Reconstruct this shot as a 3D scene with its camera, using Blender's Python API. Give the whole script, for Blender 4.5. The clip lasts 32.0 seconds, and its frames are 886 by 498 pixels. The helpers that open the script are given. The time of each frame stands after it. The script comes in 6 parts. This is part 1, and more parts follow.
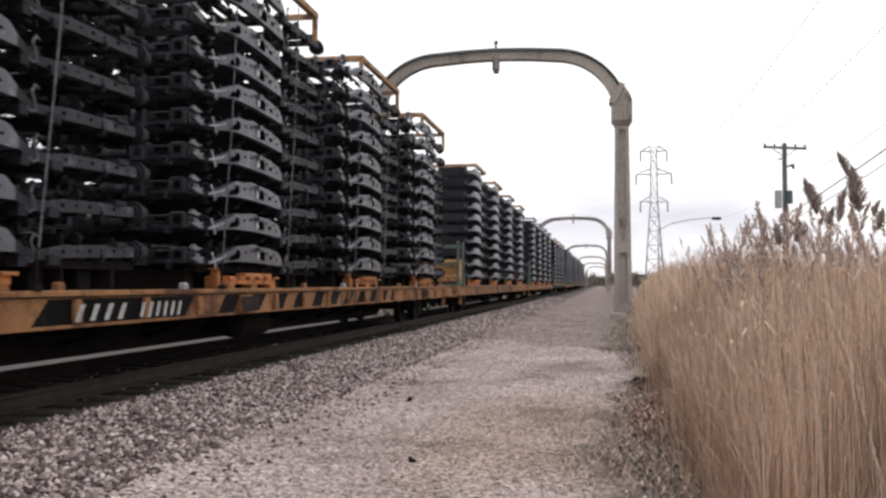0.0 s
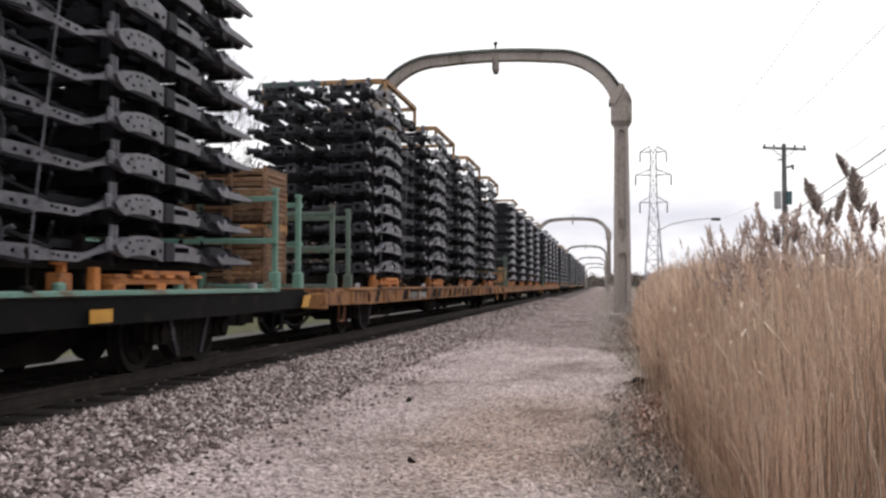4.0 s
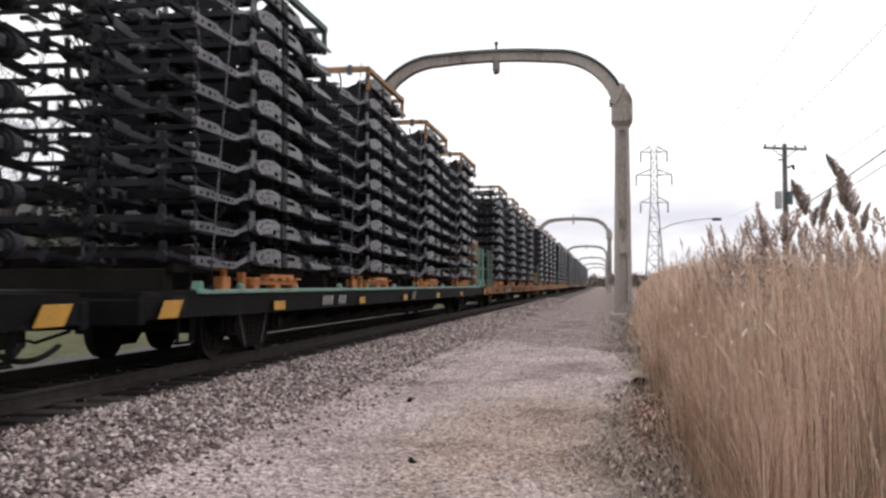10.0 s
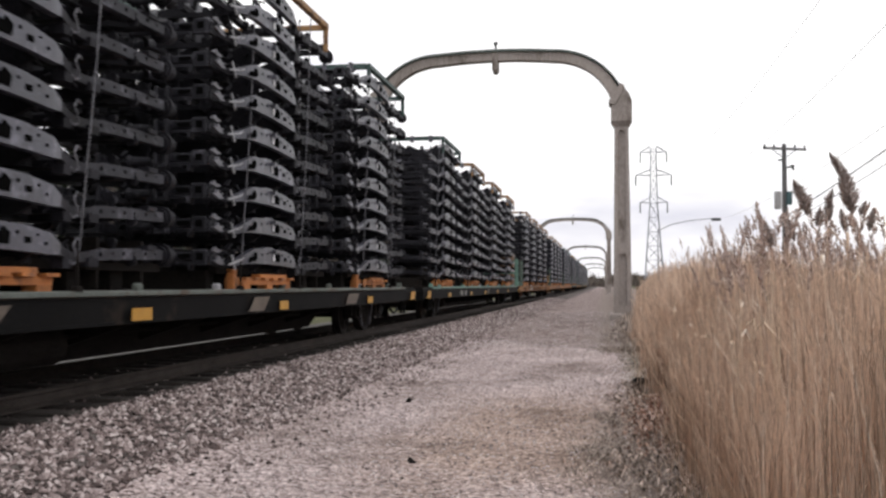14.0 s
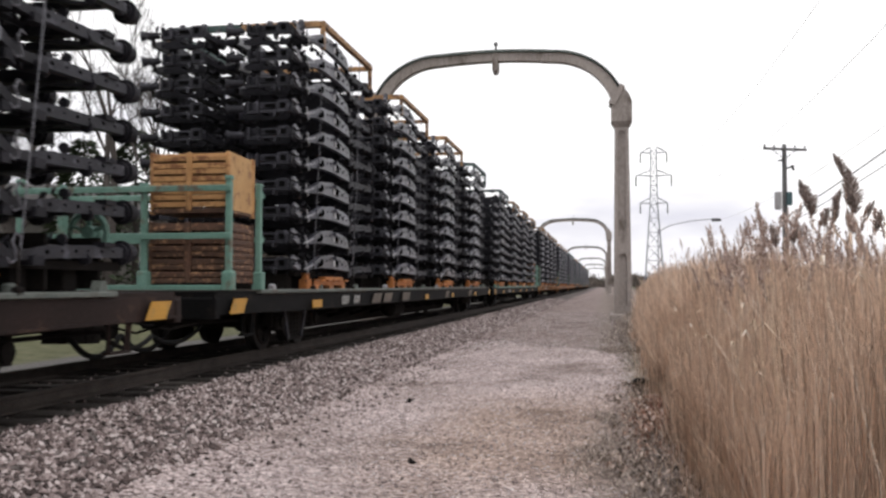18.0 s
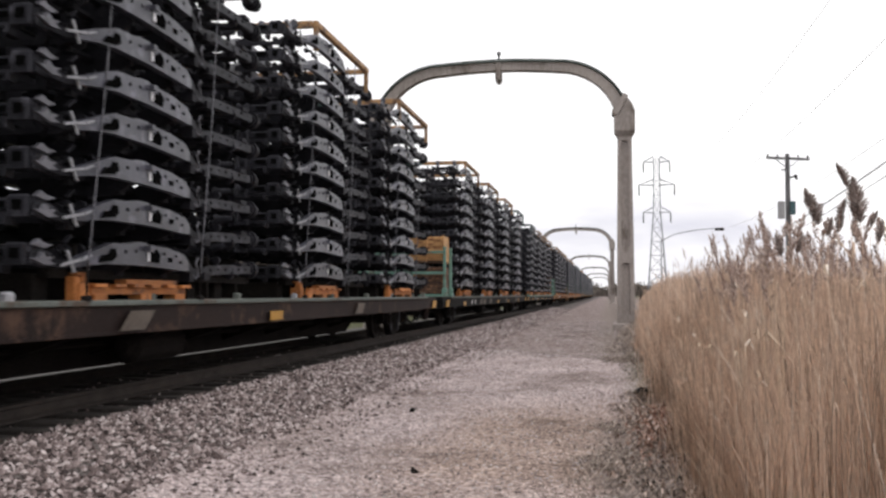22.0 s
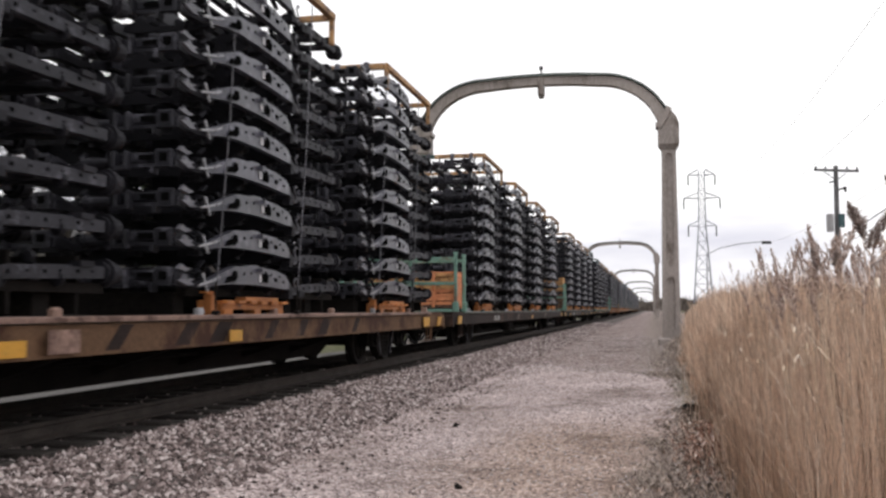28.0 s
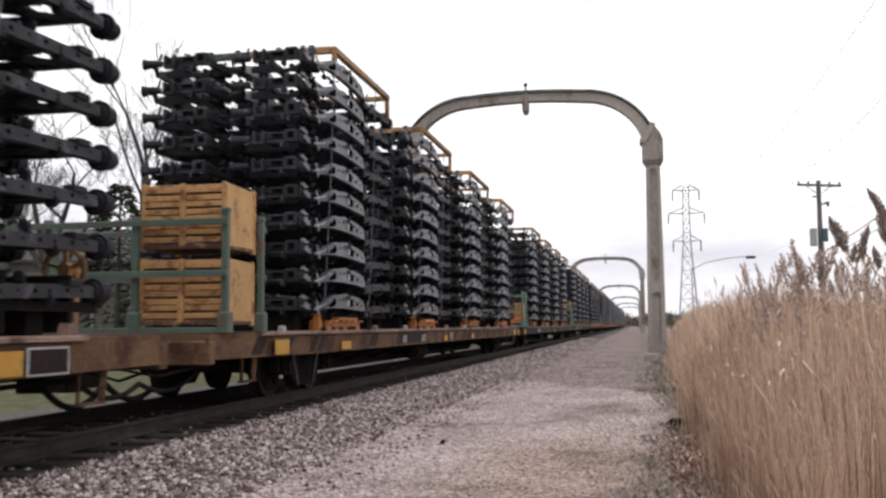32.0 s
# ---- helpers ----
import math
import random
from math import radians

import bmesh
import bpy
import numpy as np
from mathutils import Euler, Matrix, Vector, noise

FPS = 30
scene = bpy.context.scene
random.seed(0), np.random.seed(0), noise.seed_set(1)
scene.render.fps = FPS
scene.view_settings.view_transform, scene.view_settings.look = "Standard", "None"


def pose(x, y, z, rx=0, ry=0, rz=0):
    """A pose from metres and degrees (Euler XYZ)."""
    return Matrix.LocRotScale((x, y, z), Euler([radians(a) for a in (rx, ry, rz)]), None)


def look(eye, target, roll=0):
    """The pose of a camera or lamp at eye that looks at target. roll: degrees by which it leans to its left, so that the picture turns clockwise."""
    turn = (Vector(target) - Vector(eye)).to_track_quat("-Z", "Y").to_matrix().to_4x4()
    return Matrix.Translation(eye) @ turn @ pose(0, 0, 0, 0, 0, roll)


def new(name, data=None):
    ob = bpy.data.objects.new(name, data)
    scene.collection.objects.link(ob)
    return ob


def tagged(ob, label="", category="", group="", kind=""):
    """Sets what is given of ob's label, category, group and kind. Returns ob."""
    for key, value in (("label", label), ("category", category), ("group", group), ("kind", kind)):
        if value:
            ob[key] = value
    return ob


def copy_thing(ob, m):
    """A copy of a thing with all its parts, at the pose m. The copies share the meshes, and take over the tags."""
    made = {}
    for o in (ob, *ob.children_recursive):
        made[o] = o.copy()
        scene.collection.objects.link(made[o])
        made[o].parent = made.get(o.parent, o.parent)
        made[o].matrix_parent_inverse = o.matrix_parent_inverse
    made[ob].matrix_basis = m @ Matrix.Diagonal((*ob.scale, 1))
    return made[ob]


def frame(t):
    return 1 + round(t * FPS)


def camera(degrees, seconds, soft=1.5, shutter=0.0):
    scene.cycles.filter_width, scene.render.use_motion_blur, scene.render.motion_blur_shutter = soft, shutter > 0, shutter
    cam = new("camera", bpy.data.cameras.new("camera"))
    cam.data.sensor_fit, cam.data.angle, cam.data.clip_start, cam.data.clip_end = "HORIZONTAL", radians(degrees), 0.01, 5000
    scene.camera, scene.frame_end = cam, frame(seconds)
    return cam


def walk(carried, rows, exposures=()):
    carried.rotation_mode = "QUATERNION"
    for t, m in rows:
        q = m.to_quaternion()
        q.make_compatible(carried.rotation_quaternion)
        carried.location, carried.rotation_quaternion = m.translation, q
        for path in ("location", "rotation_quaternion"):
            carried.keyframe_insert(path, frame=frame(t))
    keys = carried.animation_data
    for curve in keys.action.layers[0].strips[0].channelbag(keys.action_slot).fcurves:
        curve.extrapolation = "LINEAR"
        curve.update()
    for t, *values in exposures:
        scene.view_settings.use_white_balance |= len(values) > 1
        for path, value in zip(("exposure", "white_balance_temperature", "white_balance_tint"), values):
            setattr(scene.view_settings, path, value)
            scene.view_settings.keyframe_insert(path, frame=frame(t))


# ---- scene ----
# Camera: stands still on the gravel path, turns a little. Rows: seconds, yaw, pitch, roll.
EYE_Z = 1.40
cam = camera(50.0, 32.0, soft=2.6, shutter=0.35)
PATH = [
    (0, 9.63, 2.11, -0.04),
    (0.5, 9.68, 2.11, -0.03),
    (1, 9.68, 2.12, -0.02),
    (1.5, 9.68, 2.12, -0.02),
    (2, 9.67, 2.13, -0.02),
    (2.5, 9.66, 2.13, -0.01),
    (3, 9.66, 2.14, -0.01),
    (3.5, 9.59, 2.14, -0.00),
    (5.5, 9.66, 2.14, -0.00),
    (6, 9.66, 2.14, -0.01),
    (6.5, 9.66, 2.15, -0.01),
    (7, 9.63, 2.15, -0.00),
    (7.5, 9.57, 2.15, -0.01),
    (8, 9.62, 2.15, -0.01),
    (8.5, 9.64, 2.15, -0.01),
    (9, 9.65, 2.15, -0.01),
    (9.5, 9.65, 2.15, -0.02),
    (10, 9.64, 2.15, -0.02),
    (10.5, 9.64, 2.15, -0.02),
    (11, 9.64, 2.15, -0.02),
    (11.5, 9.46, 2.15, -0.02),
    (12, 9.58, 2.15, -0.03),
    (12.5, 9.53, 2.15, -0.02),
    (13, 9.45, 2.15, -0.02),
    (13.5, 9.49, 2.15, -0.02),
    (14, 9.61, 2.16, -0.02),
    (14.5, 9.45, 2.17, -0.02),
    (16.5, 9.63, 2.17, -0.03),
    (17, 9.63, 2.18, -0.03),
    (17.5, 9.53, 2.19, -0.03),
    (18, 9.62, 2.19, -0.03),
    (18.5, 9.63, 2.19, -0.03),
    (19, 9.63, 2.19, -0.03),
    (19.5, 9.63, 2.18, -0.03),
    (20, 9.55, 2.18, -0.01),
    (20.5, 9.52, 2.17, -0.01),
    (21, 9.69, 2.26, 0.00),
    (21.5, 9.80, 2.46, 0.01),
    (22, 9.80, 2.74, 0.02),
    (22.5, 10.29, 2.92, 0.03),
    (23, 11.43, 3.28, 0.02),
    (23.5, 12.38, 4.65, 0.05),
    (24, 11.73, 4.49, 0.05),
    (24.5, 11.88, 3.71, 0.03),
    (25, 12.08, 3.80, 0.02),
    (25.5, 12.09, 3.79, -0.00),
    (27.5, 12.34, 3.69, -0.04),
    (28, 12.39, 3.63, -0.06),
    (28.5, 12.34, 3.71, -0.14),
    (29, 12.34, 4.00, -0.18),
    (29.5, 11.80, 4.02, -0.22),
    (30, 12.07, 4.20, -0.29),
    (30.5, 11.85, 4.31, -0.35),
    (31, 11.74, 4.37, -0.38),
    (31.5, 11.85, 4.55, -0.41),
    (32, 11.53, 4.62, -0.45),
]
walk(cam, [(t, pose(0, 0, EYE_Z, 0, 0, y) @ pose(0, 0, 0, 90 + p) @ pose(0, 0, 0, 0, 0, r)) for t, y, p, r in PATH],
     exposures=[(0, 0.0), (32, 0.0)])

# ---- light: bright overcast sky ----
world = bpy.data.worlds.new("overcast_sky")
scene.world = world
world.use_nodes = True
wn, wl = world.node_tree.nodes, world.node_tree.links
wn.clear()
w_out = wn.new("ShaderNodeOutputWorld")
w_bg = wn.new("ShaderNodeBackground")
w_sky = wn.new("ShaderNodeTexSky")
w_sky.sky_type = 'NISHITA'
w_sky.sun_disc = False
w_sky.sun_elevation = radians(65)
w_sky.sun_rotation = radians(150)
w_sky.dust_density = 4.0
w_gain = wn.new("ShaderNodeVectorMath")
w_gain.operation = 'SCALE'
w_gain.inputs[3].default_value = 0.10
w_tc = wn.new("ShaderNodeTexCoord")
w_map = wn.new("ShaderNodeMapping")
w_map.inputs["Scale"].default_value = (1.0, 1.0, 4.0)
w_noise = wn.new("ShaderNodeTexNoise")
w_noise.inputs["Scale"].default_value = 2.3
w_noise.inputs["Detail"].default_value = 5
w_ramp = wn.new("ShaderNodeValToRGB")
w_ramp.color_ramp.elements[0].position, w_ramp.color_ramp.elements[0].color = 0.36, (0.87, 0.86, 0.96, 1)
w_ramp.color_ramp.elements[1].position, w_ramp.color_ramp.elements[1].color = 0.52, (1.30, 1.28, 1.28, 1)
w_mix = wn.new("ShaderNodeMix")
w_mix.data_type = 'RGBA'
w_mix.inputs["Factor"].default_value = 0.90
w_bg.inputs["Strength"].default_value = 1.0
wl.new(w_sky.outputs[0], w_gain.inputs[0])
wl.new(w_gain.outputs[0], w_mix.inputs["A"])
wl.new(w_tc.outputs["Generated"], w_map.inputs[0])
wl.new(w_map.outputs[0], w_noise.inputs["Vector"])
wl.new(w_noise.outputs[0], w_ramp.inputs[0])
wl.new(w_ramp.outputs[0], w_mix.inputs["B"])
wl.new(w_mix.outputs["Result"], w_bg.inputs["Color"])
wl.new(w_bg.outputs[0], w_out.inputs[0])

sun = new("sun", bpy.data.lights.new("sun", 'SUN'))
sun.data.energy = 0.7
sun.data.angle = radians(25)
sun.data.color = (1.0, 0.97, 0.93)
sun.matrix_world = look((14, -34, 78), (0, 0, 0))


# ---- materials ----
def material(name, dark, light, rough=0.8, metal=0.0, scale=6.0, fine=60.0, bump=0.2, spread=0.12, wear=None, wear_amount=0.45,
             bump_distance=0.01, stretch=(1, 1, 1), world_space=False, specular=0.5):
    """A procedural surface: two colours mixed by a broad and a fine noise, wear in a third, fine relief, and a shift from piece to piece."""
    m = bpy.data.materials.new(name)
    m.use_nodes = True
    n, l = m.node_tree.nodes, m.node_tree.links
    bsdf = n["Principled BSDF"]
    bsdf.inputs["Roughness"].default_value = rough
    bsdf.inputs["Metallic"].default_value = metal
    bsdf.inputs["Specular IOR Level"].default_value = specular
    info = n.new("ShaderNodeObjectInfo")
    if world_space:
        place = n.new("ShaderNodeNewGeometry").outputs["Position"]
    else:
        tc = n.new("ShaderNodeTexCoord")
        off = n.new("ShaderNodeVectorMath")
        off.operation = 'MULTIPLY_ADD'
        off.inputs[1].default_value = (1, 1, 1)
        shift = n.new("ShaderNodeVectorMath")
        shift.operation = 'SCALE'
        shift.inputs[0].default_value = (37.0, 19.0, 23.0)
        l.new(info.outputs["Random"], shift.inputs[3])
        l.new(tc.outputs["Object"], off.inputs[0])
        l.new(shift.outputs[0], off.inputs[2])
        place = off.outputs[0]
    mp = n.new("ShaderNodeMapping")
    mp.inputs["Scale"].default_value = stretch
    l.new(place, mp.inputs[0])
    big, small = n.new("ShaderNodeTexNoise"), n.new("ShaderNodeTexNoise")
    big.inputs["Scale"].default_value, big.inputs["Detail"].default_value = scale, 5
    small.inputs["Scale"].default_value, small.inputs["Detail"].default_value = fine, 3
    l.new(mp.outputs[0], big.inputs["Vector"])
    l.new(mp.outputs[0], small.inputs["Vector"])
    add = n.new("ShaderNodeMath")
    add.operation = 'MULTIPLY_ADD'
    add.inputs[1].default_value = 0.55
    l.new(small.outputs[0], add.inputs[0])
    half = n.new("ShaderNodeMath")
    half.operation = 'MULTIPLY'
    half.inputs[1].default_value = 0.55
    l.new(big.outputs[0], half.inputs[0])
    l.new(half.outputs[0], add.inputs[2])
    ramp = n.new("ShaderNodeValToRGB")
    ramp.color_ramp.elements[0].position, ramp.color_ramp.elements[0].color = 0.36, (*dark, 1)
    ramp.color_ramp.elements[1].position, ramp.color_ramp.elements[1].color = 0.74, (*light, 1)
    l.new(add.outputs[0], ramp.inputs[0])
    colour = ramp.outputs[0]
    if wear:
        wn2 = n.new("ShaderNodeTexNoise")
        wn2.inputs["Scale"].default_value, wn2.inputs["Detail"].default_value = scale * 1.7, 8
        wn2.inputs["Roughness"].default_value = 0.65
        l.new(mp.outputs[0], wn2.inputs["Vector"])
        wr = n.new("ShaderNodeValToRGB")
        wr.color_ramp.elements[0].position, wr.color_ramp.elements[0].color = 0.62 - wear_amount * 0.25, (0, 0, 0, 1)
        wr.color_ramp.elements[1].position, wr.color_ramp.elements[1].color = 0.70 - wear_amount * 0.18, (1, 1, 1, 1)
        l.new(wn2.outputs[0], wr.inputs[0])
        mx = n.new("ShaderNodeMix")
        mx.data_type = 'RGBA'
        l.new(wr.outputs[0], mx.inputs["Factor"])
        l.new(colour, mx.inputs["A"])
        mx.inputs["B"].default_value = (*wear, 1)
        colour = mx.outputs["Result"]
    hsv = n.new("ShaderNodeHueSaturation")
    val = n.new("ShaderNodeMath")
    val.operation = 'MULTIPLY_ADD'
    val.inputs[1].default_value = spread * 2
    val.inputs[2].default_value = 1 - spread
    l.new(info.outputs["Random"], val.inputs[0])
    l.new(val.outputs[0], hsv.inputs["Value"])
    l.new(colour, hsv.inputs["Color"])
    l.new(hsv.outputs[0], bsdf.inputs["Base Color"])
    bp = n.new("ShaderNodeBump")
    bp.inputs["Strength"].default_value = bump
    bp.inputs["Distance"].default_value = bump_distance
    l.new(small.outputs[0], bp.inputs["Height"])
    l.new(bp.outputs[0], bsdf.inputs["Normal"])
    return m


def island_material(name, stops, rough=0.9, fine=80.0, translucent=0.0):
    """For joined pieces: each piece takes its own colour out of a ramp."""
    m = bpy.data.materials.new(name)
    m.use_nodes = True
    n, l = m.node_tree.nodes, m.node_tree.links
    bsdf = n["Principled BSDF"]
    bsdf.inputs["Roughness"].default_value = rough
    bsdf.inputs["Specular IOR Level"].default_value = 0.2
    geo = n.new("ShaderNodeNewGeometry")
    ramp = n.new("ShaderNodeValToRGB")
    while len(ramp.color_ramp.elements) < len(stops):
        ramp.color_ramp.elements.new(0.5)
    for e, (p, c) in zip(ramp.color_ramp.elements, stops):
        e.position, e.color = p, (*c, 1)
    l.new(geo.outputs["Random Per Island"], ramp.inputs[0])
    ns = n.new("ShaderNodeTexNoise")
    ns.inputs["Scale"].default_value, ns.inputs["Detail"].default_value = fine, 3
    l.new(geo.outputs["Position"], ns.inputs["Vector"])
    mr = n.new("ShaderNodeMapRange")
    mr.inputs[3].default_value, mr.inputs[4].default_value = 0.62, 1.38
    l.new(ns.outputs[0], mr.inputs[0])
    mx = n.new("ShaderNodeVectorMath")
    mx.operation = 'SCALE'
    l.new(ramp.outputs[0], mx.inputs[0])
    l.new(mr.outputs[0], mx.inputs[3])
    l.new(mx.outputs[0], bsdf.inputs["Base Color"])
    if translucent:
        tr = n.new("ShaderNodeBsdfTranslucent")
        l.new(mx.outputs[0], tr.inputs[0])
        ms = n.new("ShaderNodeMixShader")
        ms.inputs[0].default_value = translucent
        l.new(bsdf.outputs[0], ms.inputs[1])
        l.new(tr.outputs[0], ms.inputs[2])
        l.new(ms.outputs[0], n["Material Output"].inputs[0])
    return m


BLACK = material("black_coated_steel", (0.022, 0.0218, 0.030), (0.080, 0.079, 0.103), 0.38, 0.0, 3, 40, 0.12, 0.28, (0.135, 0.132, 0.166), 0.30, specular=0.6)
# MID and INNER repeat BLACK darker: the stacks' shade put into the colour
MID = material("mid_shade_black_steel", (0.0095, 0.0094, 0.0122), (0.036, 0.0354, 0.045), 0.55, 0.0, 3, 40, 0.12, 0.3, (0.085, 0.083, 0.10), 0.25, specular=0.22)
INNER = material("inner_shade_black", (0.0085, 0.0083, 0.0105), (0.028, 0.027, 0.033), 0.6, 0.0, 3, 40, 0.12, 0.3, specular=0.12)
GREYED = material("lighter_grey_black_steel", (0.059, 0.058, 0.068), (0.164, 0.161, 0.184), 0.40, 0.0, 4, 40, 0.12, 0.2, (0.045, 0.044, 0.05), 0.3, specular=0.35)
# flat black that paints the dark inside holes; nothing is cut through
HOLE_DARK = material("drawn_hole_dark", (0.003, 0.003, 0.003), (0.006, 0.006, 0.006), 0.9, 0, 5, 30, 0.0, specular=0.0)
TAG = material("white_paper_tag", (0.55, 0.55, 0.57), (0.80, 0.80, 0.82), 0.7, 0, 5, 40, 0.0)
BARE = material("bare_grey_steel", (0.20, 0.20, 0.215), (0.40, 0.40, 0.42), 0.45, 0.2, 8, 60, 0.1)
TAN = material("tan_orange_car_paint", (0.19, 0.088, 0.036), (0.37, 0.19, 0.085), 0.7, 0, 0.9, 25, 0.25, 0.08, (0.085, 0.034, 0.020), 0.5, specular=0.2)
SCRAPED_EDGE = material("scraped_pinkish_deck_edge", (0.13, 0.078, 0.062), (0.34, 0.22, 0.175), 0.6, 0, 1.6, 30, 0.3, 0.1, (0.075, 0.038, 0.028), 0.5, specular=0.3)
TAN_DULL = material("dull_brown_tan_car_paint", (0.085, 0.048, 0.028), (0.185, 0.108, 0.062), 0.75, 0, 0.9, 25, 0.25, 0.08, (0.058, 0.027, 0.018), 0.55, specular=0.15)
MINT = material("mint_green_paint", (0.088, 0.190, 0.150), (0.17, 0.305, 0.25), 0.6, 0, 1.5, 30, 0.2, 0.08, (0.12, 0.09, 0.06), 0.25)
FADED = material("faded_grey_green_paint", (0.072, 0.083, 0.075), (0.16, 0.175, 0.158), 0.7, 0, 1.2, 30, 0.2, 0.08, (0.09, 0.07, 0.055), 0.4, specular=0.2)
SILL = material("black_car_paint", (0.0035, 0.0035, 0.0037), (0.0088, 0.0085, 0.0087), 0.7, 0, 1.0, 25, 0.2, 0.1, (0.022, 0.017, 0.014), 0.2, specular=0.07)
BROWN = material("brown_car_paint", (0.012, 0.008, 0.007), (0.030, 0.018, 0.0155), 0.7, 0, 1.0, 25, 0.2, 0.1, (0.085, 0.05, 0.035), 0.3, specular=0.15)
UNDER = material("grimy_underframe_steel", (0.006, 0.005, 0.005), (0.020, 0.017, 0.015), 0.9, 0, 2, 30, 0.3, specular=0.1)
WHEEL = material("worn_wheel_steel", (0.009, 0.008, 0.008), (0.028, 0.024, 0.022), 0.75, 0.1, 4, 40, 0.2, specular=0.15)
DECK = material("weathered_plank_deck", (0.07, 0.055, 0.045), (0.17, 0.14, 0.115), 0.9, 0, 1.5, 40, 0.4, 0.15, stretch=(1, 6, 1))
ORANGE = material("orange_pallet_wood", (0.29, 0.096, 0.024), (0.54, 0.205, 0.055), 0.7, 0, 3, 40, 0.3, 0.30, (0.17, 0.07, 0.03), 0.3)
TOPTAN = material("ochre_top_frame_paint", (0.27, 0.145, 0.062), (0.43, 0.25, 0.11), 0.7, 0, 3, 40, 0.2, 0.18, (0.12, 0.065, 0.038), 0.5)
TOPGREEN = material("dark_green_top_frame_paint", (0.02, 0.045, 0.04), (0.05, 0.09, 0.08), 0.6, 0, 3, 40, 0.2, 0.15)
RACKGREEN = material("sage_green_rack_paint", (0.046, 0.076, 0.060), (0.096, 0.132, 0.110), 0.6, 0, 2.5, 40, 0.2, 0.1, (0.10, 0.07, 0.05), 0.3)
CRATE_TAN = material("tan_crate_panel", (0.38, 0.195, 0.075), (0.56, 0.315, 0.135), 0.8, 0, 3, 45, 0.3, 0.14, (0.20, 0.085, 0.035), 0.5)
CRATE_BROWN = material("weathered_brown_crate_panel", (0.13, 0.070, 0.040), (0.29, 0.17, 0.10), 0.85, 0, 4, 45, 0.35, 0.2, (0.12, 0.055, 0.03), 0.4)
CRATE_END = material("peach_plywood_end_panel", (0.38, 0.215, 0.085), (0.56, 0.345, 0.15), 0.8, 0, 3, 45, 0.3, 0.12, (0.24, 0.12, 0.06), 0.35)
CRATE_RUST = material("rusty_brown_crate_panel", (0.045, 0.024, 0.016), (0.125, 0.062, 0.038), 0.85, 0, 5, 45, 0.35, 0.2, (0.34, 0.185, 0.10), 0.33)
CRATE_ORANGE = material("orange_crate_panel", (0.52, 0.17, 0.07), (0.74, 0.30, 0.14), 0.7, 0, 4, 45, 0.25, 0.12, (0.34, 0.15, 0.07), 0.3)
YELLOW = material("yellow_reflective_panel", (0.38, 0.185, 0.016), (0.58, 0.30, 0.03), 0.5, 0, 3, 40, 0.05, 0.1, (0.3, 0.2, 0.05), 0.2)
LETTER = material("faded_white_stencil_paint", (0.29, 0.28, 0.27), (0.54, 0.53, 0.51), 0.8, 0, 8, 60, 0.05, 0.1)
PATCH = material("grey_repaint_patch", (0.068, 0.053, 0.042), (0.145, 0.116, 0.092), 0.75, 0, 4, 40, 0.05, 0.15)
HOSE = material("black_rubber_hose", (0.008, 0.008, 0.008), (0.02, 0.02, 0.02), 0.8, 0, 8, 60, 0.1, specular=0.1)
CONCRETE = material("weathered_concrete", (0.215, 0.186, 0.172), (0.40, 0.356, 0.333), 0.9, 0, 0.55, 18, 0.5, 0.05, (0.13, 0.105, 0.09), 0.28, 0.02, (1, 1, 0.35))
# dark green puts the lens colour fringe along the sky into the concrete
CONCRETE_DARK = material("fringe_dark_concrete_top", (0.055, 0.075, 0.070), (0.13, 0.15, 0.14), 0.95, 0, 1.5, 20, 0.4)
RAIL_STEEL = material("rusty_rail_steel", (0.026, 0.022, 0.020), (0.066, 0.055, 0.049), 0.75, 0.1, 4, 50, 0.2, specular=0.15)
TIE = material("creosoted_tie_wood", (0.026, 0.023, 0.021), (0.080, 0.071, 0.065), 0.95, 0, 3, 40, 0.5, 0.3, stretch=(1, 8, 1), specular=0.1)
POLE_WOOD = material("grey_weathered_pole_wood", (0.075, 0.073, 0.078), (0.155, 0.148, 0.15), 0.9, 0, 3, 40, 0.3, stretch=(4, 4, 0.6))
TRANSFORMER = material("pale_grey_enamelled_can", (0.30, 0.29, 0.30), (0.42, 0.41, 0.42), 0.5, 0, 3, 40, 0.05)
TEAL_BOX = material("dark_teal_painted_box", (0.03, 0.065, 0.075), (0.05, 0.10, 0.11), 0.6, 0, 4, 40, 0.1)
PYLON_STEEL = material("galvanised_lattice_steel", (0.24, 0.24, 0.275), (0.38, 0.38, 0.425), 0.6, 0.1, 3, 30, 0.1)
WIRE = material("grey_aluminium_wire", (0.34, 0.34, 0.38), (0.46, 0.46, 0.50), 0.7, 0.1, 3, 30, 0.0)
# near-white so far lines look faint: haze put into the colour
HAZY_WIRE = material("haze_pale_cable", (0.88, 0.88, 0.90), (0.93, 0.93, 0.95), 0.6, 0.0, 3, 30, 0.0)
BARK = material("grey_brown_bark", (0.035, 0.029, 0.027), (0.095, 0.08, 0.073), 0.95, 0, 4, 40, 0.6)


TANS = (TAN, TAN_DULL)


